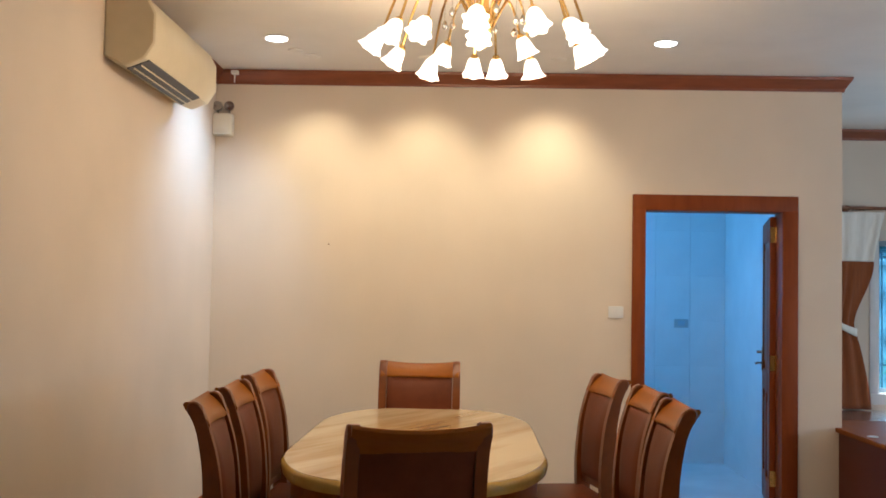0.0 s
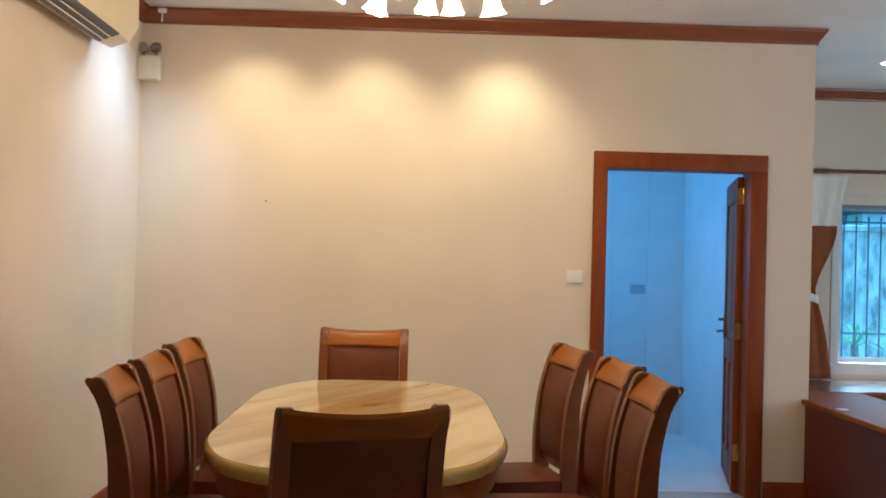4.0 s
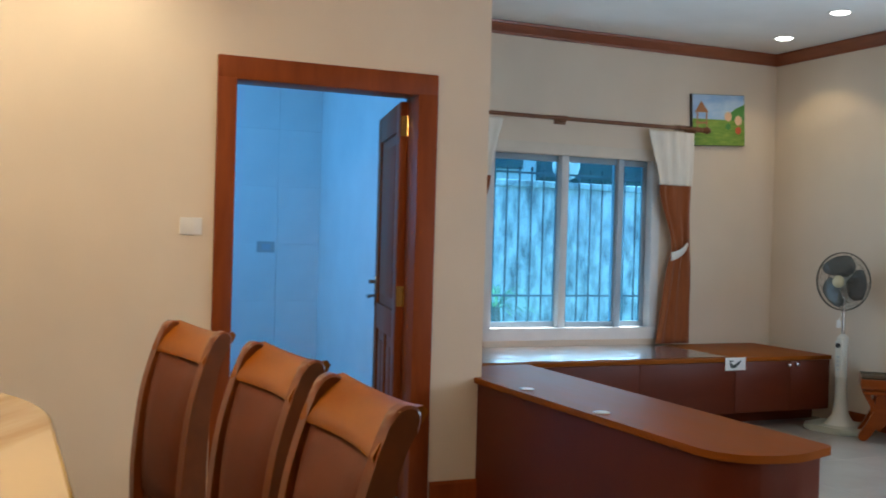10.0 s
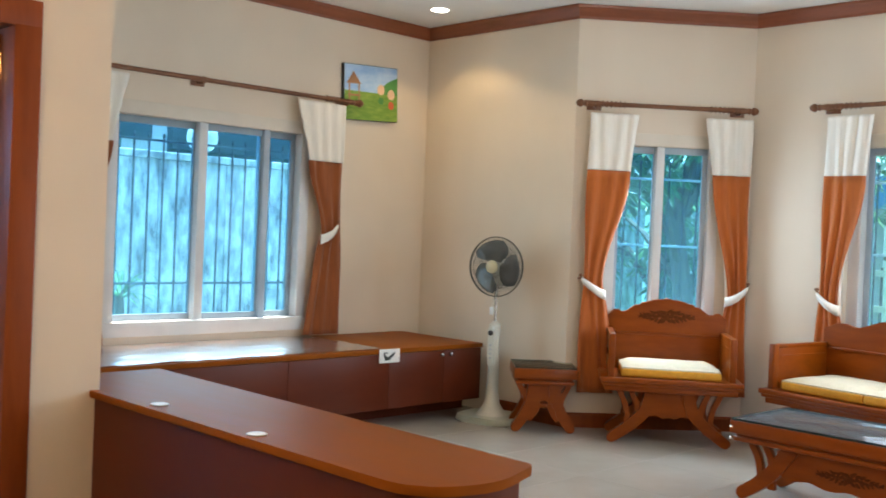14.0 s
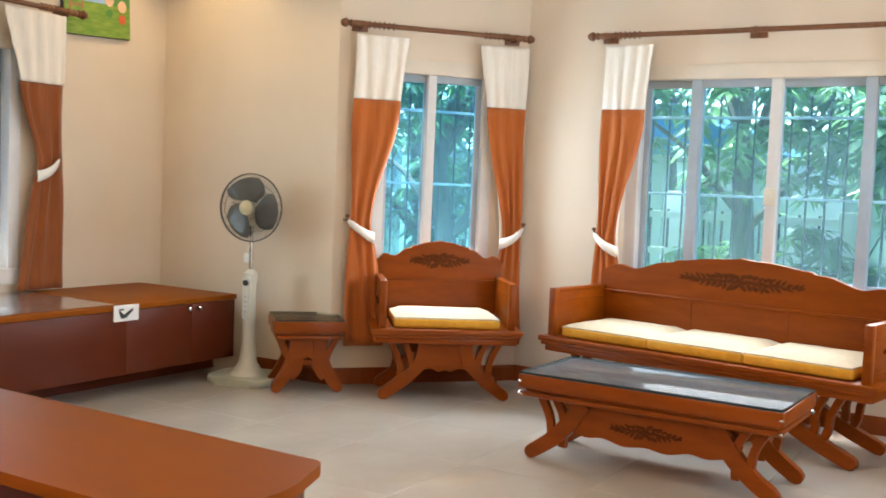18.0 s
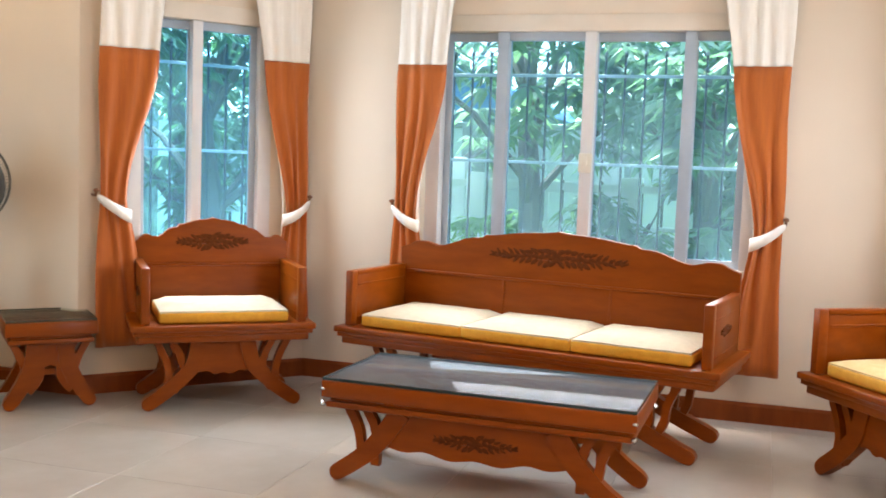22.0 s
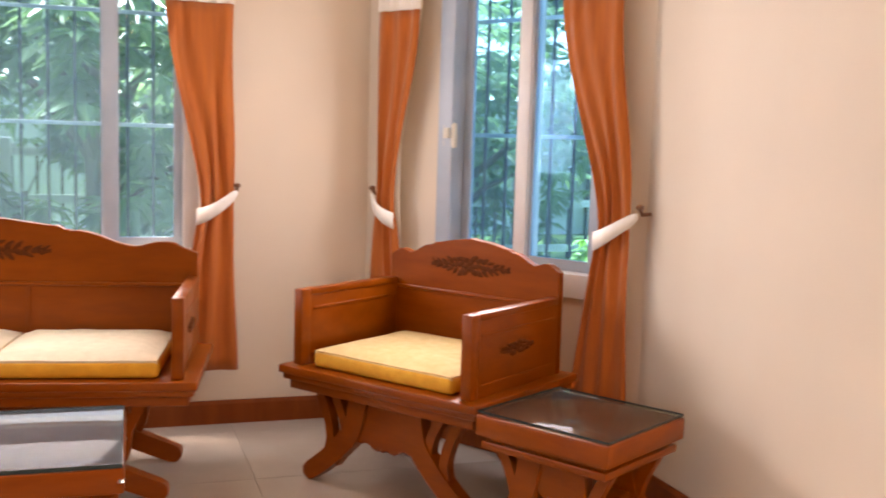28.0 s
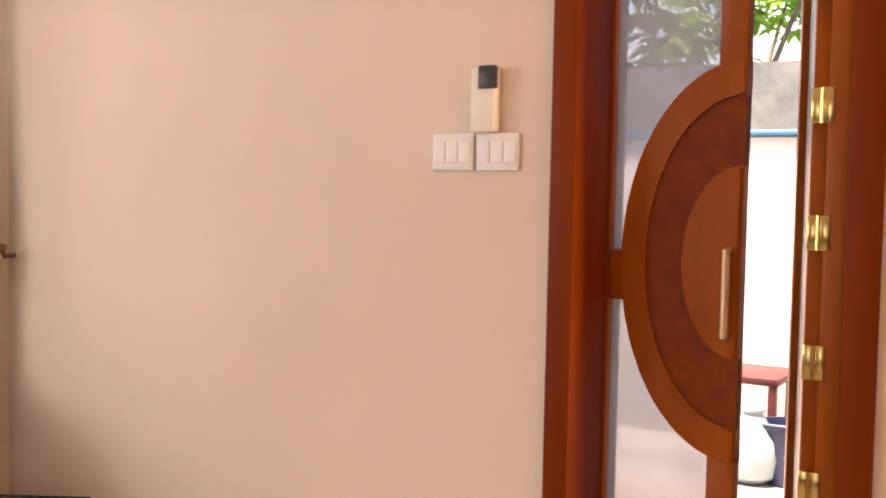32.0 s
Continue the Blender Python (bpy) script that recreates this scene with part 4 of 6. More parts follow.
def carved_seat(name, m, width, depth, cushions, label, arm=0.272, crest=0.218, cover=CUSHION, cover_label="cream seat cushion"):
    """Origin on the floor under the middle of the front; x to the sitter's left as seen from the front, y towards the back."""
    ob = thing(name, m, label, "sofa" if cushions > 1 else "armchair", "carved teak seating")
    h = width / 2
    zs = 0.335
    bm = bmesh.new()
    z = moulding(bm, -h + 0.03, h - 0.03, 0.03, depth, zs, ((0.035, 0.0), (0.022, 0.018), (0.03, 0.03)))
    part("seat_frame", bm, TEAK, ob, "moulded teak seat frame")
    t = 0.032
    for s in (-1, 1):
        x0, x1 = sorted((s * (h - 0.05), s * (h - 0.05 - t)))
        bm = bmesh.new()
        add_box(bm, (x0, 0.075, z), (x1, depth - 0.02, z + arm - 0.004), 0.003)
        a = part("arm", bm, TEAK, ob, "flat teak arm panel")
        bm = bmesh.new()
        add_box(bm, (x0 - 0.004, 0.03, z + 0.002), (x1 + 0.004, 0.077, z + arm), 0.004)
        part("arm_post", bm, TEAK, a)
        bm = bmesh.new()
        add_box(bm, (x0 - 0.004, 0.078, z + arm - 0.022), (x1 + 0.004, depth - 0.045, z + arm), 0.003)
        part("arm_rail", bm, TEAK, a)
        bm = bmesh.new()
        for zz in (z + 0.035, z + arm - 0.075):
            add_box(bm, (x0 - 0.003, 0.09, zz), (x1 + 0.003, depth - 0.06, zz + 0.010), 0.002)
        part("arm_moulding", bm, TEAK, a)
        bm = bmesh.new()
        ornament(bm, 0.10, z + arm * 0.5, 0, 0.05)
        mm = Matrix.Translation((s * (h - 0.05), depth * 0.5, 0)) @ Matrix.Rotation(radians(90 * s), 4, "Z")
        for v in bm.verts:
            v.co = mm @ v.co
        part("carving", bm, CARVED, a, "dark carved leaf spray", 80)
    top = z + arm
    lift = 0.085
    c = crest - lift
    cut = [(0, 1.03), (0.03, 1.0), (0.10, 0.95), (0.17, 0.93), (0.25, 0.88), (0.33, 0.80), (0.40, 0.74), (0.44, 0.73), (0.46, 0.64), (0.475, 0.60), (0.52, 0.60), (0.58, 0.52), (0.66, 0.32), (0.72, 0.21), (0.76, 0.20), (0.80, 0.27), (0.84, 0.32), (0.90, 0.30), (0.94, 0.16), (1.0, 0.02)]
    line = scallop(h - 0.05, [(f, top + lift + c * k) for f, k in cut])
    line = smooth_line(line, 3)
    bm = bmesh.new()
    prism(bm, line + [(h - 0.05, z), (-h + 0.05, z)], depth - 0.045, depth - 0.012, "y", 0.003)
    back = part("backrest", bm, TEAK, ob, "teak back with a scalloped crest")
    bm = bmesh.new()
    add_box(bm, (-h + 0.09, depth - 0.056, z + arm * 0.86), (h - 0.09, depth - 0.045, z + arm * 0.86 + 0.014), 0.004)
    if cushions > 1:
        for k in range(1, cushions):
            x = -h + 0.09 + (width - 0.18) * k / cushions
            add_box(bm, (x - 0.006, depth - 0.050, z), (x + 0.006, depth - 0.045, z + arm * 0.86), 0.002)
    part("rail", bm, TEAK, back)
    bm = bmesh.new()
    ornament(bm, (0.42 if cushions == 1 else 0.40) * h, top + crest * 0.42, depth - 0.045, crest * 0.46)
    part("carving", bm, CARVED, back, "dark carved leaf spray", 80)
    run = width - 0.255
    for k in range(cushions):
        w = run / cushions
        x0 = -run / 2 + k * w
        cu = part("cushion", soft_pad(x0 + 0.006, x0 + w - 0.006, 0.05, depth - 0.07, z + 0.002, 0.072, 11 + k), cover, ob, cover_label, 60)
        bm = bmesh.new()
        add_box(bm, (x0 + 0.001, 0.045, z + 0.003), (x0 + w - 0.001, depth - 0.068, z + 0.058), 0.014)
        part("cushion_side", bm, CUSHION_SIDE, cu, "golden yellow cushion side", 60)
    base_half = 0.30 if cushions == 1 else h * 0.42
    for y in (0.10, depth - 0.09):
        trestle(ob, h * (0.72 if cushions == 1 else 0.8), h * (0.80 if cushions == 1 else 0.86), zs, y, 0.05, base_half * (0.52 if cushions == 1 else 1.2), False, 0.20)
    return ob


def soft_pad(x0, x1, y0, y1, z, h, seed):
    rnd = random.Random(seed)
    bm = bmesh.new()
    nx, ny = 10, 10
    top = []
    for j in range(ny + 1):
        row = []
        for i in range(nx + 1):
            s, t = i / nx, j / ny
            edge = min(s, 1 - s, t, 1 - t)
            lift = h + 0.016 * (1 - math.exp(-edge * 9)) - 0.012 * math.exp(-edge * 40) + rnd.uniform(-0.0015, 0.0015)
            row.append(bm.verts.new((x0 + (x1 - x0) * s, y0 + (y1 - y0) * t, z + lift)))
        top.append(row)
    for a, b in zip(top, top[1:]):
        for i in range(nx):
            bm.faces.new((a[i], a[i + 1], b[i + 1], b[i]))
    rim = [top[0][i] for i in range(nx + 1)] + [top[j][nx] for j in range(1, ny + 1)] + [top[ny][i] for i in range(nx - 1, -1, -1)] + [top[j][0] for j in range(ny - 1, 0, -1)]
    low = [bm.verts.new((v.co.x, v.co.y, z + 0.045)) for v in rim]
    n = len(rim)
    for k in range(n):
        bm.faces.new((rim[k], rim[(k + 1) % n], low[(k + 1) % n], low[k]))
    bm.faces.new(low)
    return bm


def facing(x, y, ux, uy):
    """A pose whose x runs along (ux, uy), seen from the front, and whose y runs to the back."""
    u = Vector((ux, uy, 0)).normalized()
    return Matrix(((u.x, -u.y, 0, x), (u.y, u.x, 0, y), (0, 0, 1, 0), (0, 0, 0, 1)))


SOFA = facing(7.57, -1.70, -0.175, -0.985)
CH1 = facing(7.48, -0.33, 0.62, -0.785)
CH2 = facing(7.28, -3.17, -0.82, -0.57)
carved_seat("carved_sofa", SOFA, 1.88, 0.60, 3, "carved varnished teak three-seat sofa with cream cushions")
carved_seat("carved_armchair", CH1, 0.88, 0.55, 1, "carved varnished teak armchair with a cream cushion", crest=0.21)
carved_seat("carved_armchair", CH2, 0.86, 0.60, 1, "carved varnished teak armchair with a golden yellow cushion", crest=0.175, cover=CUSHION_GOLD, cover_label="golden seat cushion")


def glass_table(name, m, width, depth, height, label, cat, wide):
    ob = thing(name, m, label, cat, "carved teak tables")
    h = width / 2
    zt = height - 0.014
    bm = bmesh.new()
    moulding(bm, -h + 0.03, h - 0.03, 0.03, depth - 0.03, zt - 0.105, ((0.024, 0.012),))
    part("lower_moulding", bm, TEAK, ob)
    bm = bmesh.new()
    moulding(bm, -h + 0.03, h - 0.03, 0.03, depth - 0.03, zt - 0.081, ((0.016, 0.0),))
    part("neck", bm, TEAK, ob)
    bm = bmesh.new()
    moulding(bm, -h + 0.03, h - 0.03, 0.03, depth - 0.03, zt - 0.065, ((0.065, 0.026),))
    part("tabletop", bm, TEAK, ob, "thick teak tabletop")
    bm = bmesh.new()
    add_box(bm, (-h + 0.008, 0.008, zt + 0.001), (h - 0.008, depth - 0.008, zt + 0.010), 0.003)
    sheet_ob = part("glass_sheet", bm, TABLEGLASS if wide else SIDEGLASS, ob, "loose sheet of dark clear glass")
    sheet_ob.visible_shadow = False
    e, k = 0.0075, 0.003 if wide else 0.0015
    lo = zt + (0.0005 if wide else 0.006)
    for a, b in (((-h + e, e, lo), (h - e, e + k, zt + 0.0115)), ((-h + e, depth - e - k, lo), (h - e, depth - e, zt + 0.0115)),
                 ((-h + e, e + k, lo), (-h + e + k, depth - e - k, zt + 0.0115)), ((h - e - k, e + k, lo), (h - e, depth - e - k, zt + 0.0115))):
        part("glass_edge", boxes((a, b)), GLASSEDGE, sheet_ob, "dark polished glass edge")
    if wide:
        for s in (-1, 1):
            for y in (0.012, depth - 0.012):
                for zz in (zt - 0.035, zt - 0.092):
                    bm = bmesh.new()
                    lathe(bm, [(0.0, 0.014), (0.010, 0.008), (0.012, 0.0), (0.0, -0.012)], 8, Matrix.Translation((s * (h - 0.012), y, zz)))
                    part("corner_knob", bm, CHROME, ob, "small silver corner knob")
    zl = zt - 0.105
    for y in (0.09, depth - 0.09):
        trestle(ob, h * (0.86 if wide else 0.8), h * (0.92 if wide else 0.85), zl, y, 0.045, h * (0.66 if wide else 0.42), wide and y < 0.2, 0.15 if wide else 0.33)
    bm = bmesh.new()
    add_box(bm, (-h * 0.5, 0.09, zl * 0.5), (h * 0.5, depth - 0.09, zl * 0.5 + 0.03), 0.004)
    part("stretcher", bm, TEAK, ob)
    return ob


glass_table("coffee_table", facing(6.65, -1.79, -0.025, -1.0), 1.20, 0.58, 0.415, "long carved teak coffee table topped with dark glass", "coffee table", True)
glass_table("side_table", facing(7.125, 0.385, 0.72, -0.69), 0.42, 0.40, 0.44, "carved teak side table with glass top beside the fan", "side table", False)
glass_table("side_table", facing(6.70, -3.48, -0.86, -0.51) @ Matrix.Translation((0.045, 0, 0)), 0.47, 0.44, 0.435, "carved teak side table with glass top by the entrance", "side table", False)


# ---- counter and bench ----
def rounded(pts, n=8):
    """Rounds the corners of a polygon given as (x, y, radius)."""
    out = []
    m = len(pts)
    for k in range(m):
        p, r = Vector(pts[k][:2]), pts[k][2]
        a, b = Vector(pts[k - 1][:2]), Vector(pts[(k + 1) % m][:2])
        if r <= 0:
            out.append(tuple(p))
            continue
        da, db = (a - p).normalized(), (b - p).normalized()
        out += [tuple((1 - t) ** 2 * (p + da * r) + 2 * t * (1 - t) * p + t * t * (p + db * r)) for t in (j / n for j in range(n + 1))]
    return out


counter = thing("reception_counter", Matrix.Identity(4), "low red-brown laminate counter with a rounded end", "counter")
CT = 0.605
outline = [(3.84, 0.42, 0), (4.38, 0.42, 0), (4.35, -1.86, 0.03), (4.10, -1.95, 0.10), (3.86, -1.87, 0.14)]
bm = bmesh.new()
prism(bm, rounded(outline), CT - 0.028, CT, "z", 0.004)
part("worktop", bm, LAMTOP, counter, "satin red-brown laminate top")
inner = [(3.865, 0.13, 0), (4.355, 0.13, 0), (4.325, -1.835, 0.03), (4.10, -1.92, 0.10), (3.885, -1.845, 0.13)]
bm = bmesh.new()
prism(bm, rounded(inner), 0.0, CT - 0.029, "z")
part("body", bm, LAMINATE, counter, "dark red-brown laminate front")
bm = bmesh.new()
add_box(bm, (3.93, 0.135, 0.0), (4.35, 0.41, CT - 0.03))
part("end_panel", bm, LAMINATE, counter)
for x, y in ((3.915, -0.42), (3.91, -1.06)):
    bm = bmesh.new()
    lathe(bm, [(0.018, 0.0005), (0.032, 0.0005), (0.034, 0.003), (0.030, 0.005), (0.018, 0.0035)], 20, Matrix.Translation((x, y, CT)))
    part("cable_grommet", bm, PLASTIC, counter, "ivory plastic cable grommet")

bench = thing("bench_cabinet", Matrix.Identity(4), "long low red-brown laminate bench cabinet under the window", "cabinet")
YF, ZB = 1.10, 0.515
bm = bmesh.new()
add_box(bm, (W1E + 0.01, YF, ZB - 0.03), (7.28, Y2 - 0.004, ZB), 0.003)
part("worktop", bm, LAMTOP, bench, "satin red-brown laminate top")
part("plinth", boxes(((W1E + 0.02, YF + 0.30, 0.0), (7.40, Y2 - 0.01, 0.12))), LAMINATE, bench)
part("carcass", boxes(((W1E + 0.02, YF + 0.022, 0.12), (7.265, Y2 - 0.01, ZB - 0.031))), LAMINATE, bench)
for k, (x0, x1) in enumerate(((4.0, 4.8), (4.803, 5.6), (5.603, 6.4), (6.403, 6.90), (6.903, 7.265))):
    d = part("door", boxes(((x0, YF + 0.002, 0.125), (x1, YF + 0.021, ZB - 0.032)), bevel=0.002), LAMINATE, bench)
    if k >= 3:
        bm = bmesh.new()
        x = x1 - 0.035 if k == 3 else x0 + 0.045
        lathe(bm, [(0.0, -0.024), (0.012, -0.02), (0.014, -0.012), (0.007, -0.006), (0.007, 0.0)], 12, Matrix.Translation((x, YF, 0.455)) @ Matrix.Rotation(radians(-90), 4, "X"))
        part("knob", bm, CHROME, d, "small silver knob")
bm = bmesh.new()
rnd = random.Random(5)
grid = [[bm.verts.new((4.0 + 2.35 * i / 46, 1.13 + 0.82 * j / 20, ZB + 0.004 + 0.012 * max(0, noise.noise(Vector((i * 0.21, j * 0.33, 0)))) + 0.006 * max(0, noise.noise(Vector((i * 0.7, j * 0.9, 4)))))) for j in range(21)] for i in range(47)]
for a, b in zip(grid, grid[1:]):
    for j in range(20):
        bm.faces.new((a[j], a[j + 1], b[j + 1], b[j]))
film = single("plastic_film", bm, FILM, "crumpled clear plastic film on the bench top", "plastic sheet", smooth=80)
film.visible_shadow = False
INK = material("black_print", (0.015, 0.02, 0.018), (0.03, 0.035, 0.03), 0.6)
card = thing("sticker_card", pose(6.395, YF - 0.001, 0.472), "white card with a dark tick-like mark taped to the bench front", "card")
part("card", boxes(((-0.088, -0.003, -0.045), (0.088, 0, 0.045)), bevel=0.001), WHITE, card)
bm = bmesh.new()
prism(bm, strip([(-0.05, 0.012), (-0.03, -0.018), (-0.005, -0.016), (0.045, 0.02)], [0.006, 0.014, 0.012, 0.006]), -0.0045, -0.003, "y")
add_box(bm, (-0.055, -0.0045, 0.016), (-0.02, -0.003, 0.024))
part("mark", bm, INK, card, "dark green-black printed mark")


# ---- picture ----
pic = thing("canvas_picture", pose(6.86, Y2 - 0.03, 2.287, 0, -3, 0), "small canvas picture of a hut and green fields", "picture")
SKY = material("painted_sky", (0.22, 0.42, 0.75), (0.55, 0.70, 0.88), 0.7, scale=(4, 4, 9))
FIELD = material("painted_field", (0.11, 0.26, 0.03), (0.28, 0.40, 0.07), 0.7, scale=(9, 9, 40))
HILL = material("painted_hill", (0.05, 0.20, 0.05), (0.10, 0.30, 0.07), 0.7)
HUT = material("painted_hut", (0.30, 0.13, 0.06), (0.45, 0.22, 0.10), 0.7)
SKIN = material("painted_peach", (0.75, 0.50, 0.33), (0.80, 0.56, 0.38), 0.7)
REDP = material("painted_red", (0.55, 0.10, 0.04), (0.62, 0.14, 0.05), 0.7)
W, H = 0.258, 0.203
part("canvas", boxes(((-W, 0.0, -H), (W, 0.028, H)), bevel=0.003), DARK, pic)
flat = lambda pts, y: prism(bm, pts, y, y + 0.001, "y")
bm = bmesh.new(); flat([(-W + 0.006, -0.02), (W - 0.004, -0.02), (W - 0.004, H - 0.004), (-W + 0.006, H - 0.004)], -0.0012)
part("painted_sky", bm, SKY, pic)
bm = bmesh.new(); flat([(-W + 0.006, -H + 0.004), (W - 0.004, -H + 0.004), (W - 0.004, 0.0), (-W + 0.006, 0.01)], -0.0026)
part("painted_field", bm, FIELD, pic)
bm = bmesh.new(); flat([(0.06, 0.0), (0.10, 0.05), (0.16, 0.09), (W - 0.004, 0.13), (W - 0.004, 0.0)], -0.004)
part("painted_hill", bm, HILL, pic)
bm = bmesh.new(); flat([(-0.235, 0.06), (-0.17, 0.15), (-0.10, 0.06)], -0.004)
for x in (-0.215, -0.125):
    flat([(x, -0.06), (x + 0.012, -0.06), (x + 0.012, 0.06), (x, 0.06)], -0.004)
flat([(-0.225, -0.03), (-0.11, -0.03), (-0.11, -0.015), (-0.225, -0.015)], -0.0052)
part("painted_hut", bm, HUT, pic)
for x, z, r, mt in ((0.09, 0.03, 0.035, SKIN), (0.19, 0.0, 0.035, SKIN), (0.09, -0.05, 0.025, HILL), (0.19, -0.08, 0.028, REDP)):
    bm = bmesh.new(); flat([(x + r * math.cos(a), z + r * 1.1 * math.sin(a)) for a in (2 * math.pi * j / 16 for j in range(16))], -0.0054 if mt is SKIN else -0.0048)
    part("painted_shape", bm, mt, pic)

# ---- pedestal fan ----
fan = thing("pedestal_fan", pose(7.20, 0.92, 0, 0, 0, -76), "grey and white pedestal fan with smoke-dark blades", "fan")
AGED = material("yellowed_cap", (0.50, 0.44, 0.26), (0.58, 0.51, 0.32), 0.35)
GUARD = material("aged_wire", (0.07, 0.065, 0.05), (0.12, 0.11, 0.09), 0.4, metal=0.3)
FANBASE = material("grey_green_plastic", (0.36, 0.38, 0.31), (0.43, 0.45, 0.37), 0.3)
FANWHITE = material("aged_white_plastic", (0.55, 0.55, 0.48), (0.63, 0.62, 0.55), 0.4)
bm = bmesh.new()
prism(bm, rounded([(-0.21, -0.20, 0.12), (0.21, -0.20, 0.12), (0.21, 0.20, 0.12), (-0.21, 0.20, 0.12)]), 0.0, 0.045, "z", 0.018, segs=2)
part("base", bm, FANBASE, fan, "rounded square grey-green base")
bm = bmesh.new()
lathe(bm, [(0.11, 0.044), (0.085, 0.07), (0.055, 0.12), (0.043, 0.22), (0.037, 0.42), (0.034, 0.56), (0.042, 0.63), (0.040, 0.665), (0.014, 0.69)], 20)
part("column", bm, FANWHITE, fan)
bm = bmesh.new()
prism(bm, rounded([(-0.020, 0.38, 0.015), (0.020, 0.38, 0.015), (0.026, 0.65, 0.02), (-0.026, 0.65, 0.02)]), -0.054, -0.02, "y", 0.008)
part("control_box", bm, FANWHITE, fan)
for z in (0.43, 0.46, 0.49, 0.52):
    part("button", boxes(((-0.009, -0.059, z), (0.009, -0.05, z + 0.015)), bevel=0.003), SOCKET, fan)
bm = bmesh.new()
lathe(bm, [(0.0, -0.016), (0.018, -0.014), (0.018, 0.0)], 12, Matrix.Translation((0, -0.052, 0.61)) @ Matrix.Rotation(radians(90), 4, "X") @ Matrix.Scale(-1, 4, (0, 0, 1)))
part("timer_knob", bm, DARK, fan)
bm = bmesh.new()
tube(bm, [(0, 0.0, 0.6), (0, 0.0, 0.95)], 0.012, 10)
part("pole", bm, CHROME, fan)
HUB = 1.065
TILT = Matrix.Translation((0, -0.02, HUB)) @ Matrix.Rotation(radians(90), 4, "X")
bm = bmesh.new()
lathe(bm, [(0.0, -0.20), (0.045, -0.195), (0.06, -0.16), (0.062, -0.06), (0.05, -0.03), (0.0, -0.03)], 20, TILT)
add_box(bm, (-0.02, 0.02, 0.93), (0.02, 0.08, 1.03), 0.006)
part("motor_housing", bm, FANWHITE, fan)
bm = bmesh.new()
R = 0.205
for r, d in ((R, -0.005), (R, 0.008), (0.15, 0.05), (0.08, 0.062), (0.15, -0.045), (0.08, -0.06)):
    tube(bm, [TILT @ Vector((r * math.cos(a), r * math.sin(a), d)) for a in (2 * math.pi * j / 40 for j in range(40))], 0.0035 if r == R else 0.0018, 5, True)
for j in range(80):
    a = 2 * math.pi * j / 80
    for s in (1, -1):
        tube(bm, [TILT @ Vector((r * math.cos(a), r * math.sin(a), s * d)) for r, d in ((0.045, 0.066), (0.08, 0.062), (0.15, 0.048), (0.19, 0.025), (R, 0.004))], 0.0010, 3)
part("guard", bm, GUARD, fan, "fine grey-brown wire guard")
for k in range(3):
    bm = bmesh.new()
    rows = []
    for i in range(9):
        t = i / 8
        r = 0.035 + 0.15 * t
        half = radians(18 + 36 * math.sin(math.pi * (0.15 + 0.7 * t)))
        rows.append([bm.verts.new(TILT @ Vector((r * math.cos(a), r * math.sin(a), 0.028 * (s - 0.5) * 1.6)))
                     for s in (0, 0.25, 0.5, 0.75, 1) for a in (2 * math.pi * k / 3 - 0.52 + half * (2 * s - 1) + 0.4 * t,)])
    for p, q in zip(rows, rows[1:]):
        for j in range(4):
            bm.faces.new((p[j], p[j + 1], q[j + 1], q[j]))
    solid(part("blade", bm, BLADE, fan, "smoke-dark plastic blade", 60), 0.002)
bm = bmesh.new()
lathe(bm, [(0.0, 0.078), (0.03, 0.074), (0.045, 0.064), (0.045, 0.056), (0.0, 0.056)], 20, TILT)
part("guard_cap", bm, AGED, fan, "ivory cap in the middle of the guard")
bm = bmesh.new()
tube(bm, smooth_line([(0.05, 0.10, 0.03), (0.15, 0.16, 0.02), (0.02, 0.32, 0.12), (-0.06, 0.36, 0.35), (-0.09, 0.38, 0.45)], 6), 0.004, 6)
part("cord", bm, PLASTIC, fan)

bm = bmesh.new()
add_box(bm, (-0.017, -0.062, 0.735), (0.017, -0.058, 0.79), 0.002)
tube(bm, [(0, -0.06, 0.79), (0, -0.014, 0.84)], 0.0015, 4)
part("paper_tag", bm, WHITE, fan, "small white paper tag")

# ---- dining table and chairs ----
table = thing("dining_table", pose(1.283, -2.02, 0), "dining table with a glossy yellow marble top and rounded ends", "dining table")
ring = rounded([(-0.53, -0.72, 0.28), (-0.30, -1.16, 0.26), (0.30, -1.16, 0.26), (0.53, -0.72, 0.28), (0.53, 0.72, 0.28), (0.30, 1.16, 0.26), (-0.30, 1.16, 0.26), (-0.53, 0.72, 0.28)])
grow = lambda k: [(x * (1 + k / max(abs(Vector((x, y)).length), 0.1)), y * (1 + k / max(abs(Vector((x, y)).length), 0.1))) for x, y in ring]
TT = 0.77
bm = bmesh.new()
rows = [[bm.verts.new((x, y, z)) for x, y in grow(o)] for o, z in ((-0.03, TT - 0.05), (-0.006, TT - 0.047), (0.0, TT - 0.034), (0.0, TT - 0.018), (-0.006, TT - 0.006), (-0.02, TT - 0.0015))]
for a, b in zip(rows, rows[1:]):
    for j in range(len(ring)):
        j2 = (j + 1) % len(ring)
        bm.faces.new((a[j], a[j2], b[j2], b[j]))
bm.faces.new(rows[0][::-1])
part("edge", bm, MARBLE_EDGE, table, "polished golden marble edge", 50)
bm = bmesh.new()
prism(bm, grow(-0.0195), TT - 0.012, TT, "z", 0.0015)
part("tabletop", bm, MARBLE, table, "glossy veined yellow marble top", 50)
bm = bmesh.new()
prism(bm, grow(-0.055), TT - 0.14, TT - 0.051, "z", 0.004)
part("apron", bm, CHAIRWOOD, table, "brown wooden apron", 50)
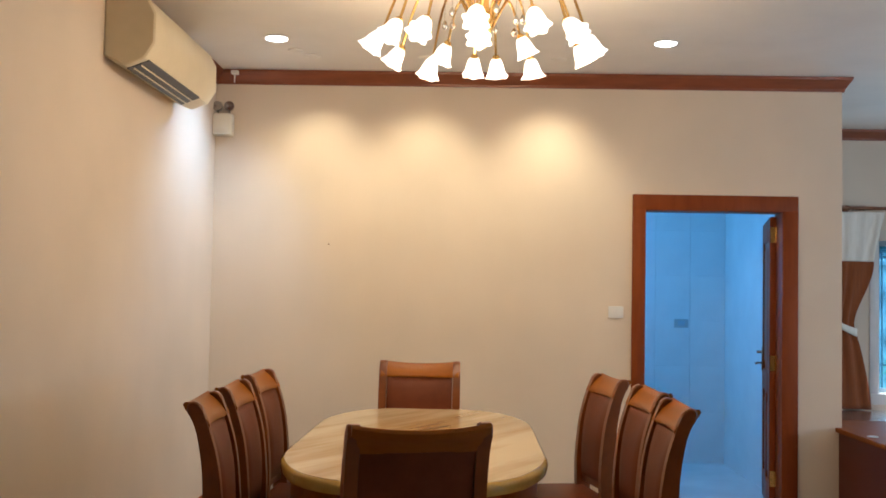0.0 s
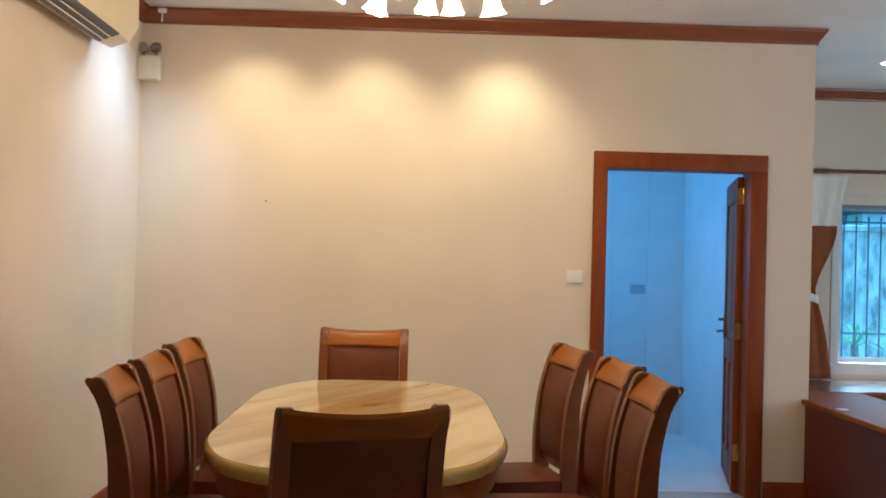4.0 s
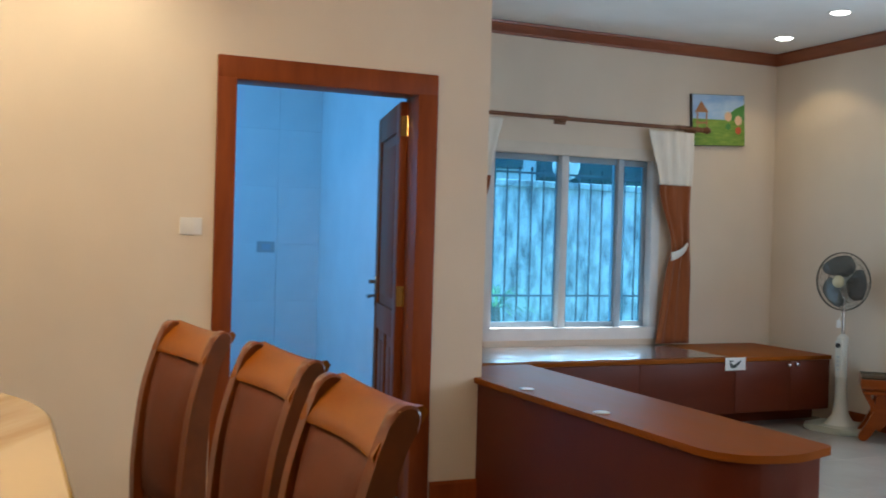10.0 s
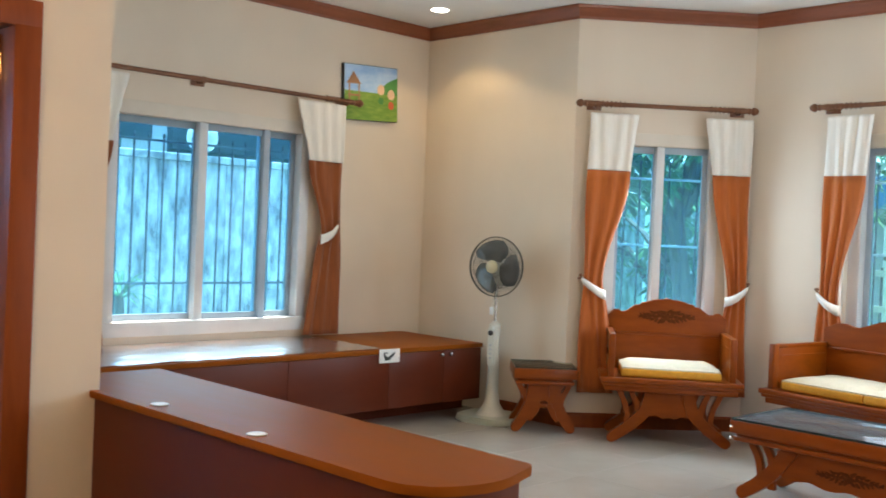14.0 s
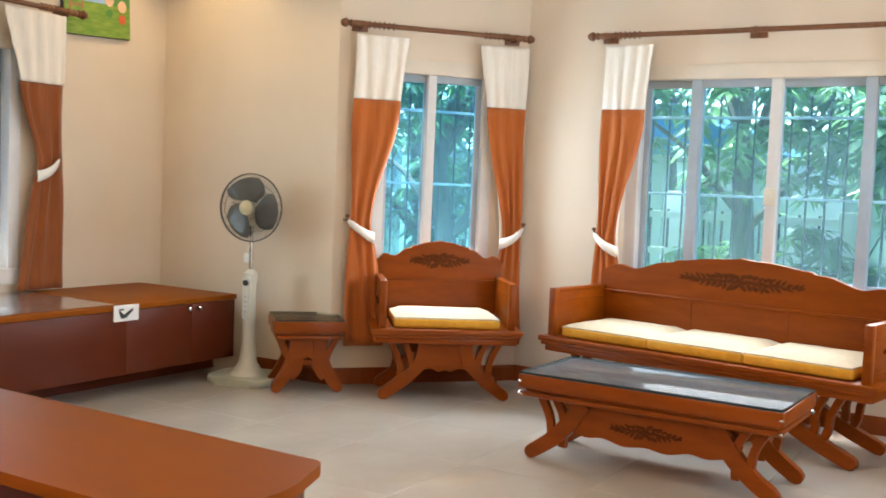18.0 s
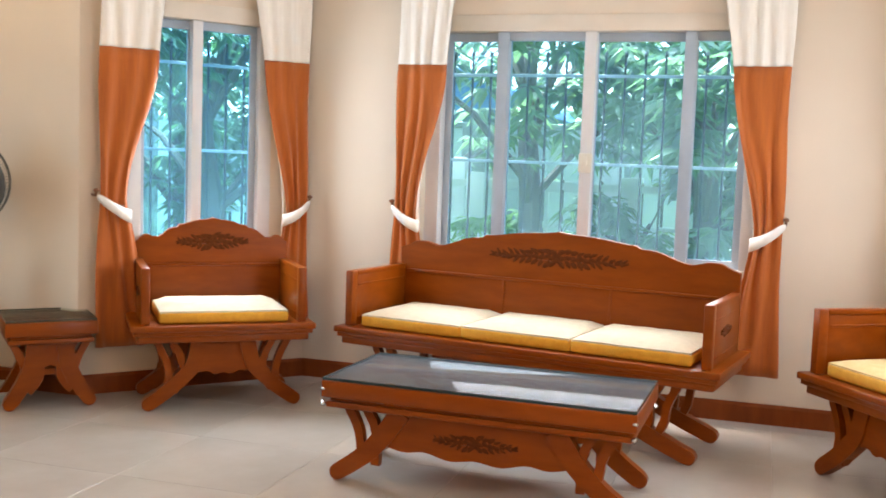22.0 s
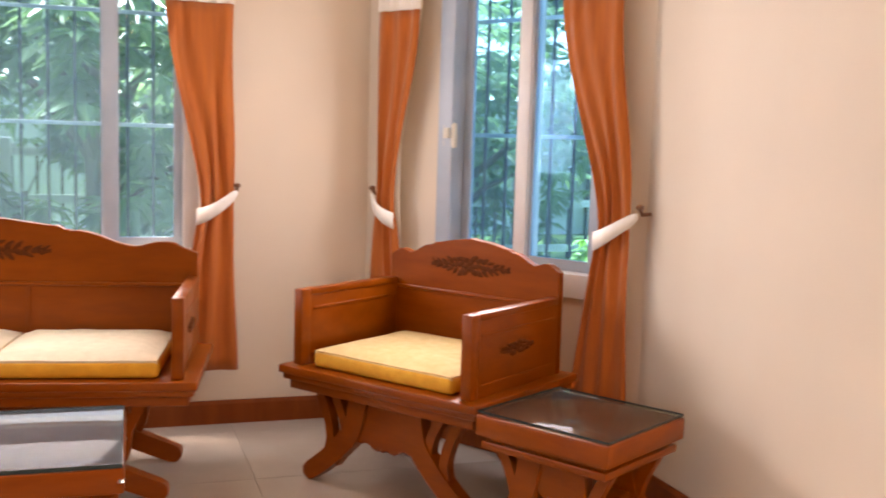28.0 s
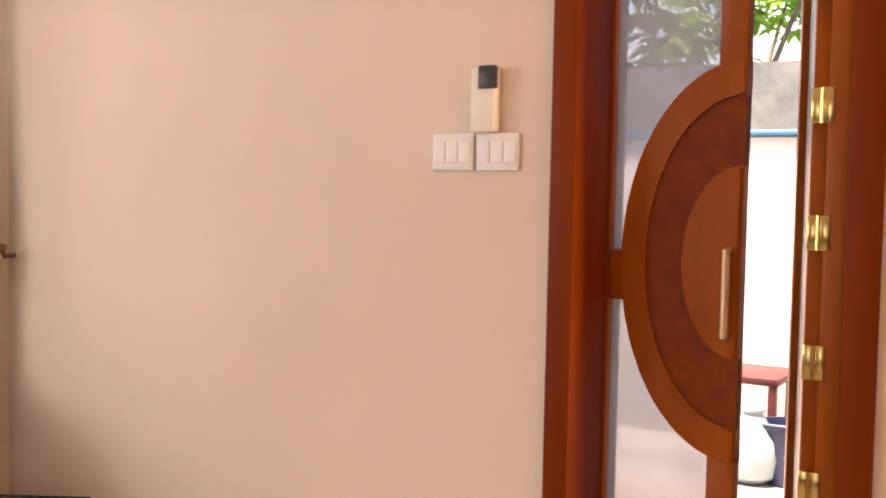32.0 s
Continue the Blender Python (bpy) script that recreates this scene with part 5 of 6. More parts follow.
for y in (-0.55, 0.55):
    bm = bmesh.new()
    lathe(bm, [(0.13, 0.08), (0.16, 0.12), (0.17, 0.25), (0.12, 0.40), (0.10, 0.52), (0.15, 0.60), (0.20, TT - 0.141)], 20, Matrix.Translation((0, y, 0)))
    part("pedestal", bm, CHAIRWOOD, table)
    bm = bmesh.new()
    add_box(bm, (-0.32, y - 0.10, 0.0), (0.32, y + 0.10, 0.08), 0.015)
    part("foot", bm, CHAIRWOOD, table)


def dining_chair(m, label):
    """Origin on the floor under the top of the back; x across, y towards the table."""
    ob = thing("dining_chair", m, label, "chair", "chairs round the table")
    h = 0.185
    line = smooth_line([(0.17, 0.0), (0.105, 0.25), (0.092, 0.45), (0.092, 0.62), (0.080, 0.80), (0.052, 0.93), (0.024, 1.0)], 4)
    lean = lambda z: np.interp(z, [q[1] for q in line], [q[0] for q in line])
    for s in (-1, 1):
        bm = bmesh.new()
        path, wide = list(line), [0.024 + 0.010 * min(1, k / 6) - 0.012 * min(1, max(0, (k - 12) / 8)) for k in range(len(line))]
        wide[-1], wide[-2] = 0.025, 0.023
        for f in (0.35, 0.65, 0.88, 1.0):
            path.append((0.024 - 0.022 * f, 1.0 + 0.027 * f))
            wide.append(max(0.002, 0.026 * math.sqrt(1 - f * f)))
        prism(bm, strip(path, wide), s * h - 0.019, s * h + 0.019, "x", 0.005)
        part("back_leg", bm, CHAIRDARK, ob, "dark brown wooden back post")
        if s < 0:
            bm = bmesh.new()
            for k in range(15):
                z = 0.868 + 0.0108 * k
                bmesh.ops.create_icosphere(bm, subdivisions=1, radius=0.0078, matrix=Matrix.Translation((-h - 0.012, lean(min(z, 1.0)) + 0.016 - 0.3 * max(0, z - 0.985), z)))
            part("beading", bm, BEAD, ob, "row of golden beads", 80)
        bm = bmesh.new()
        prism(bm, strip(smooth_line([(s * (h - 0.005), 0.42), (s * (h - 0.002), 0.2), (s * (h + 0.004), 0.0)], 4), [0.026, 0.025, 0.024, 0.023, 0.022, 0.021, 0.02, 0.019, 0.018]), 0.46, 0.505, "y", 0.005)
        part("front_leg", bm, CHAIRDARK, ob)
        part("side_rail", boxes(((s * h - 0.018, 0.10, 0.36), (s * h + 0.018, 0.47, 0.425)), bevel=0.004), CHAIRDARK, ob)
    # the crest: a broad hollowed board that rolls backwards at the top
    section = [(0.024, 0.942), (0.028, 0.952), (0.026, 0.97), (0.020, 0.99), (0.006, 1.012), (-0.010, 1.026), (-0.026, 1.030), (-0.038, 1.020), (-0.036, 1.004), (-0.022, 0.985), (-0.018, 0.96), (-0.014, 0.942)]
    bm = bmesh.new()
    n, rows = 14, []
    for k in range(n + 1):
        t = 2 * k / n - 1
        dip = 1 - t * t
        rows.append([bm.verts.new((t * (h + 0.010), (lean(z) if z < 0.985 else lean(0.985) + (0.985 - z) * 0.35) + y - 0.020 * dip, z - 0.016 * dip * min(1, max(0, (z - 0.94) / 0.06)))) for y, z in section])
    for a, b in zip(rows, rows[1:]):
        for j in range(len(a)):
            bm.faces.new((a[j], a[(j + 1) % len(a)], b[(j + 1) % len(a)], b[j]))
    bm.faces.new(rows[0])
    bm.faces.new(rows[-1][::-1])
    part("crest_rail", bm, CHAIRWOOD, ob, "broad rolled honey-coloured crest rail", 50)
    bm = bmesh.new()
    rows = []
    for k in range(13):
        t = k / 12
        z = 0.545 + 0.399 * t
        swell = math.sin(math.pi * min(1, max(0, t))) ** 0.4
        row = []
        for f in (-1, -0.93, -0.8, -0.45, 0, 0.45, 0.8, 0.93, 1):
            front = 0.012 + 0.024 * swell * (1 - abs(f) ** 5) - 0.020 * (1 - f * f) * t
            row.append(bm.verts.new((f * (h - 0.021), lean(z) + front, z)))
        row += [bm.verts.new((f * (h - 0.021), lean(z) - 0.018 - 0.020 * (1 - f * f) * t, z)) for f in (1, 0.45, 0, -0.45, -1)]
        rows.append(row)
    for a, b in zip(rows, rows[1:]):
        for j in range(len(a)):
            bm.faces.new((a[j], a[(j + 1) % len(a)], b[(j + 1) % len(a)], b[j]))
    bm.faces.new(rows[0])
    bm.faces.new(rows[-1][::-1])
    part("back_pad", bm, LEATHER, ob, "brown leather back pad", 60)
    part("lower_rail", boxes(((-h + 0.02, 0.072, 0.508), (h - 0.02, 0.098, 0.543)), bevel=0.004), CHAIRDARK, ob)
    bm = bmesh.new()
    prism(bm, rounded([(-h - 0.012, 0.09, 0.03), (h + 0.012, 0.09, 0.03), (h + 0.022, 0.53, 0.05), (-h - 0.022, 0.53, 0.05)]), 0.425, 0.485, "z", 0.02, segs=3)
    part("seat", bm, LEATHER, ob, "padded brown leather seat", 60)
    part("front_rail", boxes(((-h + 0.02, 0.465, 0.36), (h - 0.02, 0.50, 0.425)), bevel=0.004), CHAIRDARK, ob)
    return ob


def chair_at(p, q):
    """p, q: the ends of the back's top; the sitter looks to the left of p-q."""
    p, q = Vector((*p, 0)), Vector((*q, 0))
    u = (q - p).normalized()
    c = (p + q) / 2
    return Matrix(((u.x, -u.y, 0, c.x), (u.y, u.x, 0, c.y), (0, 0, 1, 0), (0, 0, 0, 1)))


SEAT = "honey-stained wooden chair with brown leather"
master = dining_chair(chair_at((2.272, -3.068), (2.265, -2.668)), SEAT + " on the door side")
for p, q, wide, lab in (((1.14, -3.68), (1.573, -3.55), 1.07, "at the table end"), ((1.45, -0.80), (0.985, -0.80), 1.12, "by the end wall"),
                        ((2.293, -2.49), (2.252, -2.09), 1, "on the door side"), ((2.228, -1.86), (2.15, -1.47), 1, "on the door side"),
                        ((0.52, -2.75), (0.55, -3.20), 1, "along the side wall"), ((0.515, -2.22), (0.52, -2.67), 1, "along the side wall"), ((0.50, -1.60), (0.48, -2.05), 1, "along the side wall")):
    c = copy_thing(master, chair_at(p, q) @ Matrix.Diagonal((wide, 1, 1, 1)))
    c["label"] = SEAT + " " + lab

# ---- chandelier ----
CHX, CHY = 1.53, -2.2
ch = thing("chandelier", pose(CHX, CHY, CEIL), "gilt chandelier with glowing flower-shaped glass shades", "chandelier")
bm = bmesh.new()
lathe(bm, [(0.0, -0.002), (0.09, -0.004), (0.10, -0.02), (0.06, -0.05), (0.02, -0.07), (0.012, -0.10), (0.018, -0.16), (0.03, -0.22), (0.042, -0.28), (0.03, -0.32), (0.016, -0.34), (0.018, -0.355), (0.012, -0.37), (0.0, -0.38)], 20)
part("stem", bm, BRASS, ch, "turned gilt stem")
rnd = random.Random(3)
shade_me = None
for tier, reach, drop, angles in ((0, 0.44, -0.415, (13, 59, 81, 95, 121, 150, 187, 214, 238, 266, 295, 317, 343)), (1, 0.20, -0.40, (30, 140, 265))):
    for turn in angles:
        a = radians(turn)
        r = reach + rnd.uniform(-0.02, 0.02)
        z = drop + rnd.uniform(-0.02, 0.02)
        d = Vector((math.cos(a), math.sin(a), 0))
        pts = smooth_line([tuple(d * 0.03 + Vector((0, 0, -0.30))), tuple(d * r * 0.35 + Vector((0, 0, -0.10 - 0.05 * tier))), tuple(d * r * 0.75 + Vector((0, 0, -0.08 - 0.08 * tier))), tuple(d * r + Vector((0, 0, z + 0.09)))], 5)
        bm = bmesh.new()
        tube(bm, pts, 0.006, 6)
        part("arm", bm, BRASS, ch)
        lean = 0.5 + rnd.uniform(-0.2, 0.25)
        mm = Matrix.Translation(d * r + Vector((0, 0, z + 0.09))) @ Matrix.Rotation(a, 4, "Z") @ Matrix.Rotation(-lean, 4, "Y") @ Matrix.Scale(0.80, 4)
        if shade_me is None:
            bm = bmesh.new()
            lathe(bm, [(0.020, -0.01), (0.034, -0.028), (0.044, -0.06), (0.050, -0.09), (0.060, -0.118), (0.066, -0.125), (0.060, -0.119), (0.046, -0.088), (0.038, -0.058), (0.018, -0.02)], 30, None,
                  lambda t, kk: 1 + (0.16 if 4 <= kk <= 6 else 0.05) * math.cos(6 * t))
            sh = part("shade", bm, SHADE, ch, "frosted glass flower shade", 60)
            shade_me = sh.data
        else:
            sh = new("shade", shade_me)
            sh.parent = ch
            sh["label"] = "frosted glass flower shade"
        sh.matrix_basis = mm
        bm = bmesh.new()
        lathe(bm, [(0.0, 0.014), (0.014, 0.010), (0.024, -0.006), (0.022, -0.014), (0.0, -0.014)], 12, mm)
        part("lamp_cup", bm, BRASS, ch)
for j in range(10):
    a = 2 * math.pi * j / 10
    d = Vector((0.17 * math.cos(a), 0.17 * math.sin(a), -0.24 - 0.03 * (j % 2)))
    bm = bmesh.new()
    lathe(bm, [(0.0, 0.02), (0.006, 0.012), (0.014, -0.006), (0.010, -0.02), (0.0, -0.028)], 8, Matrix.Translation(d))
    tube(bm, [d + Vector((0, 0, 0.018)), d + Vector((0, 0, 0.10))], 0.0015, 4)
    part("crystal_drop", bm, CHROME, ch, "small clear drop")
for a in (0.4, 2.5, 4.6):
    lamp("chandelier_light", "POINT", pose(CHX + 0.42 * math.cos(a), CHY + 0.42 * math.sin(a), CEIL - 0.52), 3.9, (1.0, 0.66, 0.35), radius=0.12)

# ---- ceiling lamps ----
def downlight(x, y, lit, label, colour=(1.0, 0.78, 0.52)):
    ob = thing("downlight", pose(x, y, CEIL), label, "downlight", "ceiling downlights")
    bm = bmesh.new()
    lathe(bm, [(0.062, -0.001), (0.082, -0.001), (0.086, -0.004), (0.078, -0.006), (0.062, -0.005)], 28)
    part("rim", bm, WHITE, ob)
    bm = bmesh.new()
    lathe(bm, [(0.0, -0.016), (0.045, -0.014), (0.062, -0.008), (0.062, -0.002), (0.0, -0.002)], 28)
    part("diffuser", bm, LED, ob, "glowing white diffuser")
    lamp("downlight_beam", "SPOT", look((x, y, CEIL - 0.02), (x, y, 0)), lit, colour, spot=(120, 0.35 if x > 6 else 0.8), radius=0.05)


# The last three are unseen, added to brighten entrance, living and dining areas.
for x, y, e in ((0.36, -0.87, 3), (2.58, -0.86, 3.5), (4.76, 0.87, 0.4), (6.72, 0.56, 1.9), (7.0, 1.39, 3.5), (4.85, -3.6, 5.3), (5.6, -1.6, 5.9), (2.0, -5.3, 6)):
    downlight(x, y, e, "round recessed ceiling downlight, lit; three of the eight added unseen", (1.0, 0.46, 0.20) if y < -3.3 and x > 4 else (1.0, 0.72, 0.38) if x > 5 else (1.0, 0.78, 0.52))


def eyeball(x, y, tx, ty, tz, e, col):
    ob = thing("eyeball_spot", pose(x, y, CEIL), "small tilted ceiling spotlight", "spotlight", "wall-washing spots")
    bm = bmesh.new()
    lathe(bm, [(0.030, -0.001), (0.048, -0.001), (0.050, -0.006), (0.036, -0.010)], 20)
    part("ring", bm, WHITE, ob)
    bm = bmesh.new()
    lathe(bm, [(0.030, 0.0), (0.032, -0.006), (0.028, -0.012), (0.018, -0.014)], 16)
    part("lamp_head", bm, CEILING, ob)
    lamp("eyeball_beam", "SPOT", look((x, y - 0.0, CEIL - 0.045), (tx, ty, tz)), e, col, spot=(100, 1.0), radius=0.06)


for x, wx, tz, e in ((0.50, 0.47, 1.55, 6.8), (1.20, 1.16, 1.55, 7.4), (2.01, 1.95, 1.62, 8.4)):
    eyeball(x, -0.44, wx, 0.0, tz, e, (1.0, 0.77, 0.47))
eyeball(0.42, -0.58, XL, -0.58, 1.75, 13.0, (0.58, 0.76, 1.0))

# ---- dining room fixtures ----
AC = material("cream_air_conditioner", (0.66, 0.58, 0.40), (0.72, 0.64, 0.46), 0.4)
ac = thing("air_conditioner", pose(XL, 0, -0.03), "cream wall-mounted air conditioner with dark louvres", "air conditioner")
prof = [(0.0, 2.50), (0.10, 2.455), (0.19, 2.49), (0.235, 2.56), (0.235, 2.70), (0.20, 2.765), (0.0, 2.775)]
bm = bmesh.new()
prism(bm, prof, -2.05, -0.93, "y", 0.008)
part("casing", bm, AC, ac)
# A flat dark plate stands in for the shaded inside of the slot.
bm = bmesh.new()
prism(bm, [(0.095, 2.449), (0.195, 2.488), (0.193, 2.494), (0.093, 2.455)], -2.0, -1.12, "y")
o = part("outlet", bm, DARK, ac, "dark plate for the shaded air outlet")
for k in range(2):
    w = 0.122 + 0.034 * k
    bm = bmesh.new()
    prism(bm, [(w, 2.451 + k * 0.0128), (w + 0.005, 2.453 + k * 0.0128), (w + 0.004, 2.458 + k * 0.0128), (w - 0.001, 2.456 + k * 0.0128)], -1.99, -1.13, "y")
    part("louvre", bm, AC, o)

unit = thing("emergency_light", pose(-0.137, -0.004, 0), "white emergency light box with two lamp heads on the wall", "emergency light")
part("box", boxes(((-0.062, -0.085, 2.42), (0.062, 0, 2.56)), bevel=0.008), PLASTIC, unit)
part("panel", boxes(((-0.045, -0.089, 2.44), (0.045, -0.085, 2.54)), bevel=0.003), PLASTIC, unit)
for s in (-1, 1):
    bm = bmesh.new()
    lathe(bm, [(0.0, -0.03), (0.02, -0.028), (0.032, 0.0), (0.034, 0.022), (0.0, 0.018)], 16, Matrix.Translation((s * 0.038, -0.05, 2.605)) @ Matrix.Rotation(radians(75), 4, "X"))
    tube(bm, [(s * 0.038, -0.045, 2.555), (s * 0.038, -0.045, 2.59)], 0.006, 6)
    part("lamp_head", bm, CHROME, unit)


br = thing("wall_sensor", pose(-0.06, -0.08, 2.81), "small white sensor box on the crown moulding", "sensor")
part("box", boxes(((-0.024, -0.03, 0.004), (0.024, 0, 0.03)), bevel=0.005), WHITE, br)
bm = bmesh.new()
tube(bm, [(0, -0.015, 0.006), (0.0, -0.022, -0.05)], 0.005, 8)
part("stalk", bm, WHITE, br)


nail = thing("wall_nail", pose(0.568, -0.001, 1.72), "small dark nail in the papered dining room wall", "nail")
bm = bmesh.new()
tube(bm, [(0, 0.004, 0), (0, -0.022, 0.003)], 0.0035, 8)
part("shank", bm, RODWOOD, nail)
bm = bmesh.new()
lathe(bm, [(0.0, -0.001), (0.0042, -0.0008), (0.0042, 0.0008), (0.0, 0.001)], 10, Matrix.Translation((0, -0.022, 0.003)) @ Matrix.Rotation(radians(90), 4, "X"))
part("head", bm, RODWOOD, nail)


def switch_plate(m, label, rockers):
    ob = thing("wall_switch", m, label, "light switch", "light switches")
    part("plate", boxes(((-0.049, -0.008, -0.038), (0.049, 0, 0.038)), bevel=0.004), WHITE, ob)
    for k in range(rockers):
        x = (k - (rockers - 1) / 2) * 0.03
        part("rocker", boxes(((x - 0.0135, -0.0105, -0.022), (x + 0.0135, -0.008, 0.022)), bevel=0.001), WHITE, ob)
    return ob


switch_plate(pose(2.437, -0.001, 1.316), "white plastic light switch beside the bathroom door", 2)
ROUND8 = pose(0, 0, 0, 0, 0, 180)
for x in (5.757, 5.653):
    switch_plate(Matrix.Translation((x, Y8 + 0.001, 1.274)) @ ROUND8, "white plastic light switch on the entrance wall", 3)
th = thing("intercom", Matrix.Translation((5.674, Y8 + 0.001, 1.380)) @ ROUND8, "cream wall intercom with a black top panel", "intercom")
part("body", boxes(((-0.032, -0.03, -0.070), (0.024, 0, 0.06)), bevel=0.008), PLASTIC, th)
part("screen", boxes(((-0.012, -0.036, 0.016), (0.026, -0.018, 0.062)), bevel=0.004), DARK, th, "black top panel")

# ---- entrance ----
PATTERN = glass("patterned_door_glass", (0.60, 0.62, 0.65), 0.25, 0.04, 0.36, (0.56, 0.57, 0.60))
DOORWOOD = material("dark_red_door_wood", (0.14, 0.020, 0.0015), (0.20, 0.032, 0.003), 0.5, scale=(14, 14, 2), spec=0.12)
INLAY = material("dark_carved_inlay", (0.17, 0.032, 0.003), (0.24, 0.048, 0.005), 0.55, scale=(30, 30, 30), bump=0.5, bump_scale=70, spec=0.2)
LEAFWOOD = material("orange_stained_door_wood", (0.27, 0.058, 0.004), (0.37, 0.088, 0.007), 0.36, scale=(14, 14, 2), spec=0.22, bump=0.05, bump_scale=90)
SATIN = material("satin_bronze", (0.50, 0.36, 0.24), (0.60, 0.44, 0.30), 0.45, metal=0.7, scale=(30, 30, 30))
door_frame("door_frame_entrance", GATE[0], GATE[1], GATE[2], Y8, 1, 0.043, DOORWOOD, "stained wooden entrance door frame", 0.23)


def half_oval_leaf(m, label):
    """A narrow leaf with half of a carved oval; hinge at x = 0, the meeting stile at x = w."""
    ob = thing("entrance_door", m, label, "door", "", "structure")
    w = 0.270
    cz, rx, rz = 1.067, 0.239, 0.384
    for z0, z1 in ((0.01, cz - rz + 0.012), (cz + rz - 0.012, 2.06)):
        part("meeting_stile", boxes(((w - 0.054, -0.02, z0), (w, 0.02, z1)), bevel=0.004), LEAFWOOD, ob)
    part("hinge_stile", boxes(((0, -0.02, 0.01), (0.006, 0.02, 2.06))), LEAFWOOD, ob)
    part("rail", boxes(((0.0, -0.02, 0.01), (w, 0.02, 0.16)), bevel=0.004), LEAFWOOD, ob)
    part("rail", boxes(((0.0, -0.02, 1.94), (w, 0.02, 2.06)), bevel=0.004), LEAFWOOD, ob)
    part("arm", boxes(((0.0, -0.02, 0.982), (0.062, 0.02, 1.083)), bevel=0.003), LEAFWOOD, ob)
    arc = lambda kx, kz: [(w - rx * kx * math.cos(t), cz + rz * kz * math.sin(t)) for t in (math.pi * (k / 30 - 0.5) for k in range(31))]
    bm = bmesh.new()
    prism(bm, arc(1, 1) + arc(0.79, 0.83)[::-1], -0.024, 0.024, "y", 0.004)
    part("oval_ring", bm, LEAFWOOD, ob, "carved wooden half-oval ring")
    bm = bmesh.new()
    prism(bm, arc(0.79, 0.83) + arc(0.475, 0.48)[::-1], -0.017, 0.017, "y")
    part("oval_field", bm, INLAY, ob, "darker carved inlay band")
    bm = bmesh.new()
    prism(bm, arc(0.475, 0.48), -0.022, 0.027, "y", 0.006)
    part("oval_boss", bm, LEAFWOOD, ob)
    g = part("glass", boxes(((0.004, -0.003, 0.15), (w - 0.047, 0.003, 1.95))), PATTERN, ob, "patterned clear glass")
    g.visible_shadow = False
    bm = bmesh.new()
    tube(bm, [(w - 0.022, 0.02, 0.926), (w - 0.022, 0.042, 0.926), (w - 0.022, 0.042, 1.092), (w - 0.022, 0.02, 1.092)], 0.008, 8)
    part("pull_handle", bm, SATIN, ob, "satin steel pull handle")
    return ob


half_oval_leaf(Matrix.Translation((GATE[1] - 0.013, Y8 - 0.165, 0)) @ pose(0, 0, 0, 0, 0, 180) @ Matrix.Scale(-1, 4, (0, 1, 0)), "closed narrow entrance leaf with a carved half oval and patterned glass")
ent = thing("entrance_door", Matrix.Translation((GATE[0] + 0.016, Y8 - 0.05, 0)), "open folded entrance leaf with brass hinges", "door", "", "structure")
# Added stile: its orange wood stands in for the lit face of the jamb.
part("fold_stile", boxes(((-0.002, -0.02, 0.01), (0.040, 0.02, 2.06)), bevel=0.004), LEAFWOOD, ent, "added wooden fold stile in the orange of the lit jamb")
for z in (0.47, 0.69, 0.91, 1.133, 1.35, 1.57):
    bm = boxes(((0.030, 0.02, z - 0.03), (0.046, 0.023, z + 0.03)), ((0.050, 0.02, z - 0.03), (0.066, 0.023, z + 0.03)), bevel=0.001)
    tube(bm, [(0.048, 0.022, z - 0.03), (0.048, 0.022, z + 0.03)], 0.004, 8)
    part("hinge", bm, BRASS, ent, "brass hinge")
FOLD = pose(0.048, 0.0, 0, 0, 0, -75)
for nm, a, b in (("stile", (0, -0.02, 0.01), (0.07, 0.02, 2.06)), ("stile", (0.55, -0.02, 0.01), (0.62, 0.02, 2.06)), ("rail", (0.07, -0.02, 0.01), (0.55, 0.02, 0.2)), ("rail", (0.07, -0.02, 1.9), (0.55, 0.02, 2.06))):
    bm = bmesh.new()
    add_box(bm, a, b, 0.004, FOLD)
    part(nm, bm, LEAFWOOD, ent)
bm = bmesh.new()
add_box(bm, (0.06, -0.003, 0.19), (0.56, 0.003, 1.91), 0.0, FOLD)
g = part("glass", bm, PATTERN, ent, "patterned clear glass")
g.visible_shadow = False

# ---- outside ----
ground = structure("ground", boxes(((-300, -300, -0.4), (300, 300, -0.2))), GRASS, "green lawn round the house")
structure("pavement", boxes(((4.0, -9.5, -0.2), (9.5, Y8 - 0.24, -0.01)), ((W1E, Y2 + 0.17, -0.2), (9.0, 3.6, -0.12))), PAVE, "pale concrete paving")
wallf = thing("boundary_wall", pose(0, 0, 0), "water-stained grey concrete boundary wall", "wall", "", "structure")
for k in range(16):
    x = 3.0 + 0.62 * k
    part("panel", boxes(((x, 3.62, -0.2), (x + 0.612, 3.74, 1.78)), bevel=0.006), CONCRETE, wallf)
part("cap", boxes(((2.98, 3.58, 1.782), (12.95, 3.78, 1.84)), bevel=0.01), CONCRETE, wallf)
nb = thing("neighbour_house", pose(0, 0, 0), "white neighbouring house with a dark green eave behind the wall", "house")
part("wall", boxes(((1.5, 6.4, -0.2), (14.5, 10.5, 4.6))), RENDERW, nb)
part("eave", boxes(((1.0, 4.6, 2.02), (6.55, 6.3, 2.25)), bevel=0.01), EAVE, nb)
part("eave", boxes(((6.75, 4.6, 1.95), (9.0, 6.3, 2.3)), bevel=0.01), EAVE, nb)
part("post", boxes(((6.30, 4.7, -0.2), (6.75, 5.1, 2.6))), RENDERW, nb)
gl = thing("garden_lamp", pose(6.52, 3.70, 1.84), "white globe lamp on the boundary wall", "lamp")
bm = bmesh.new()
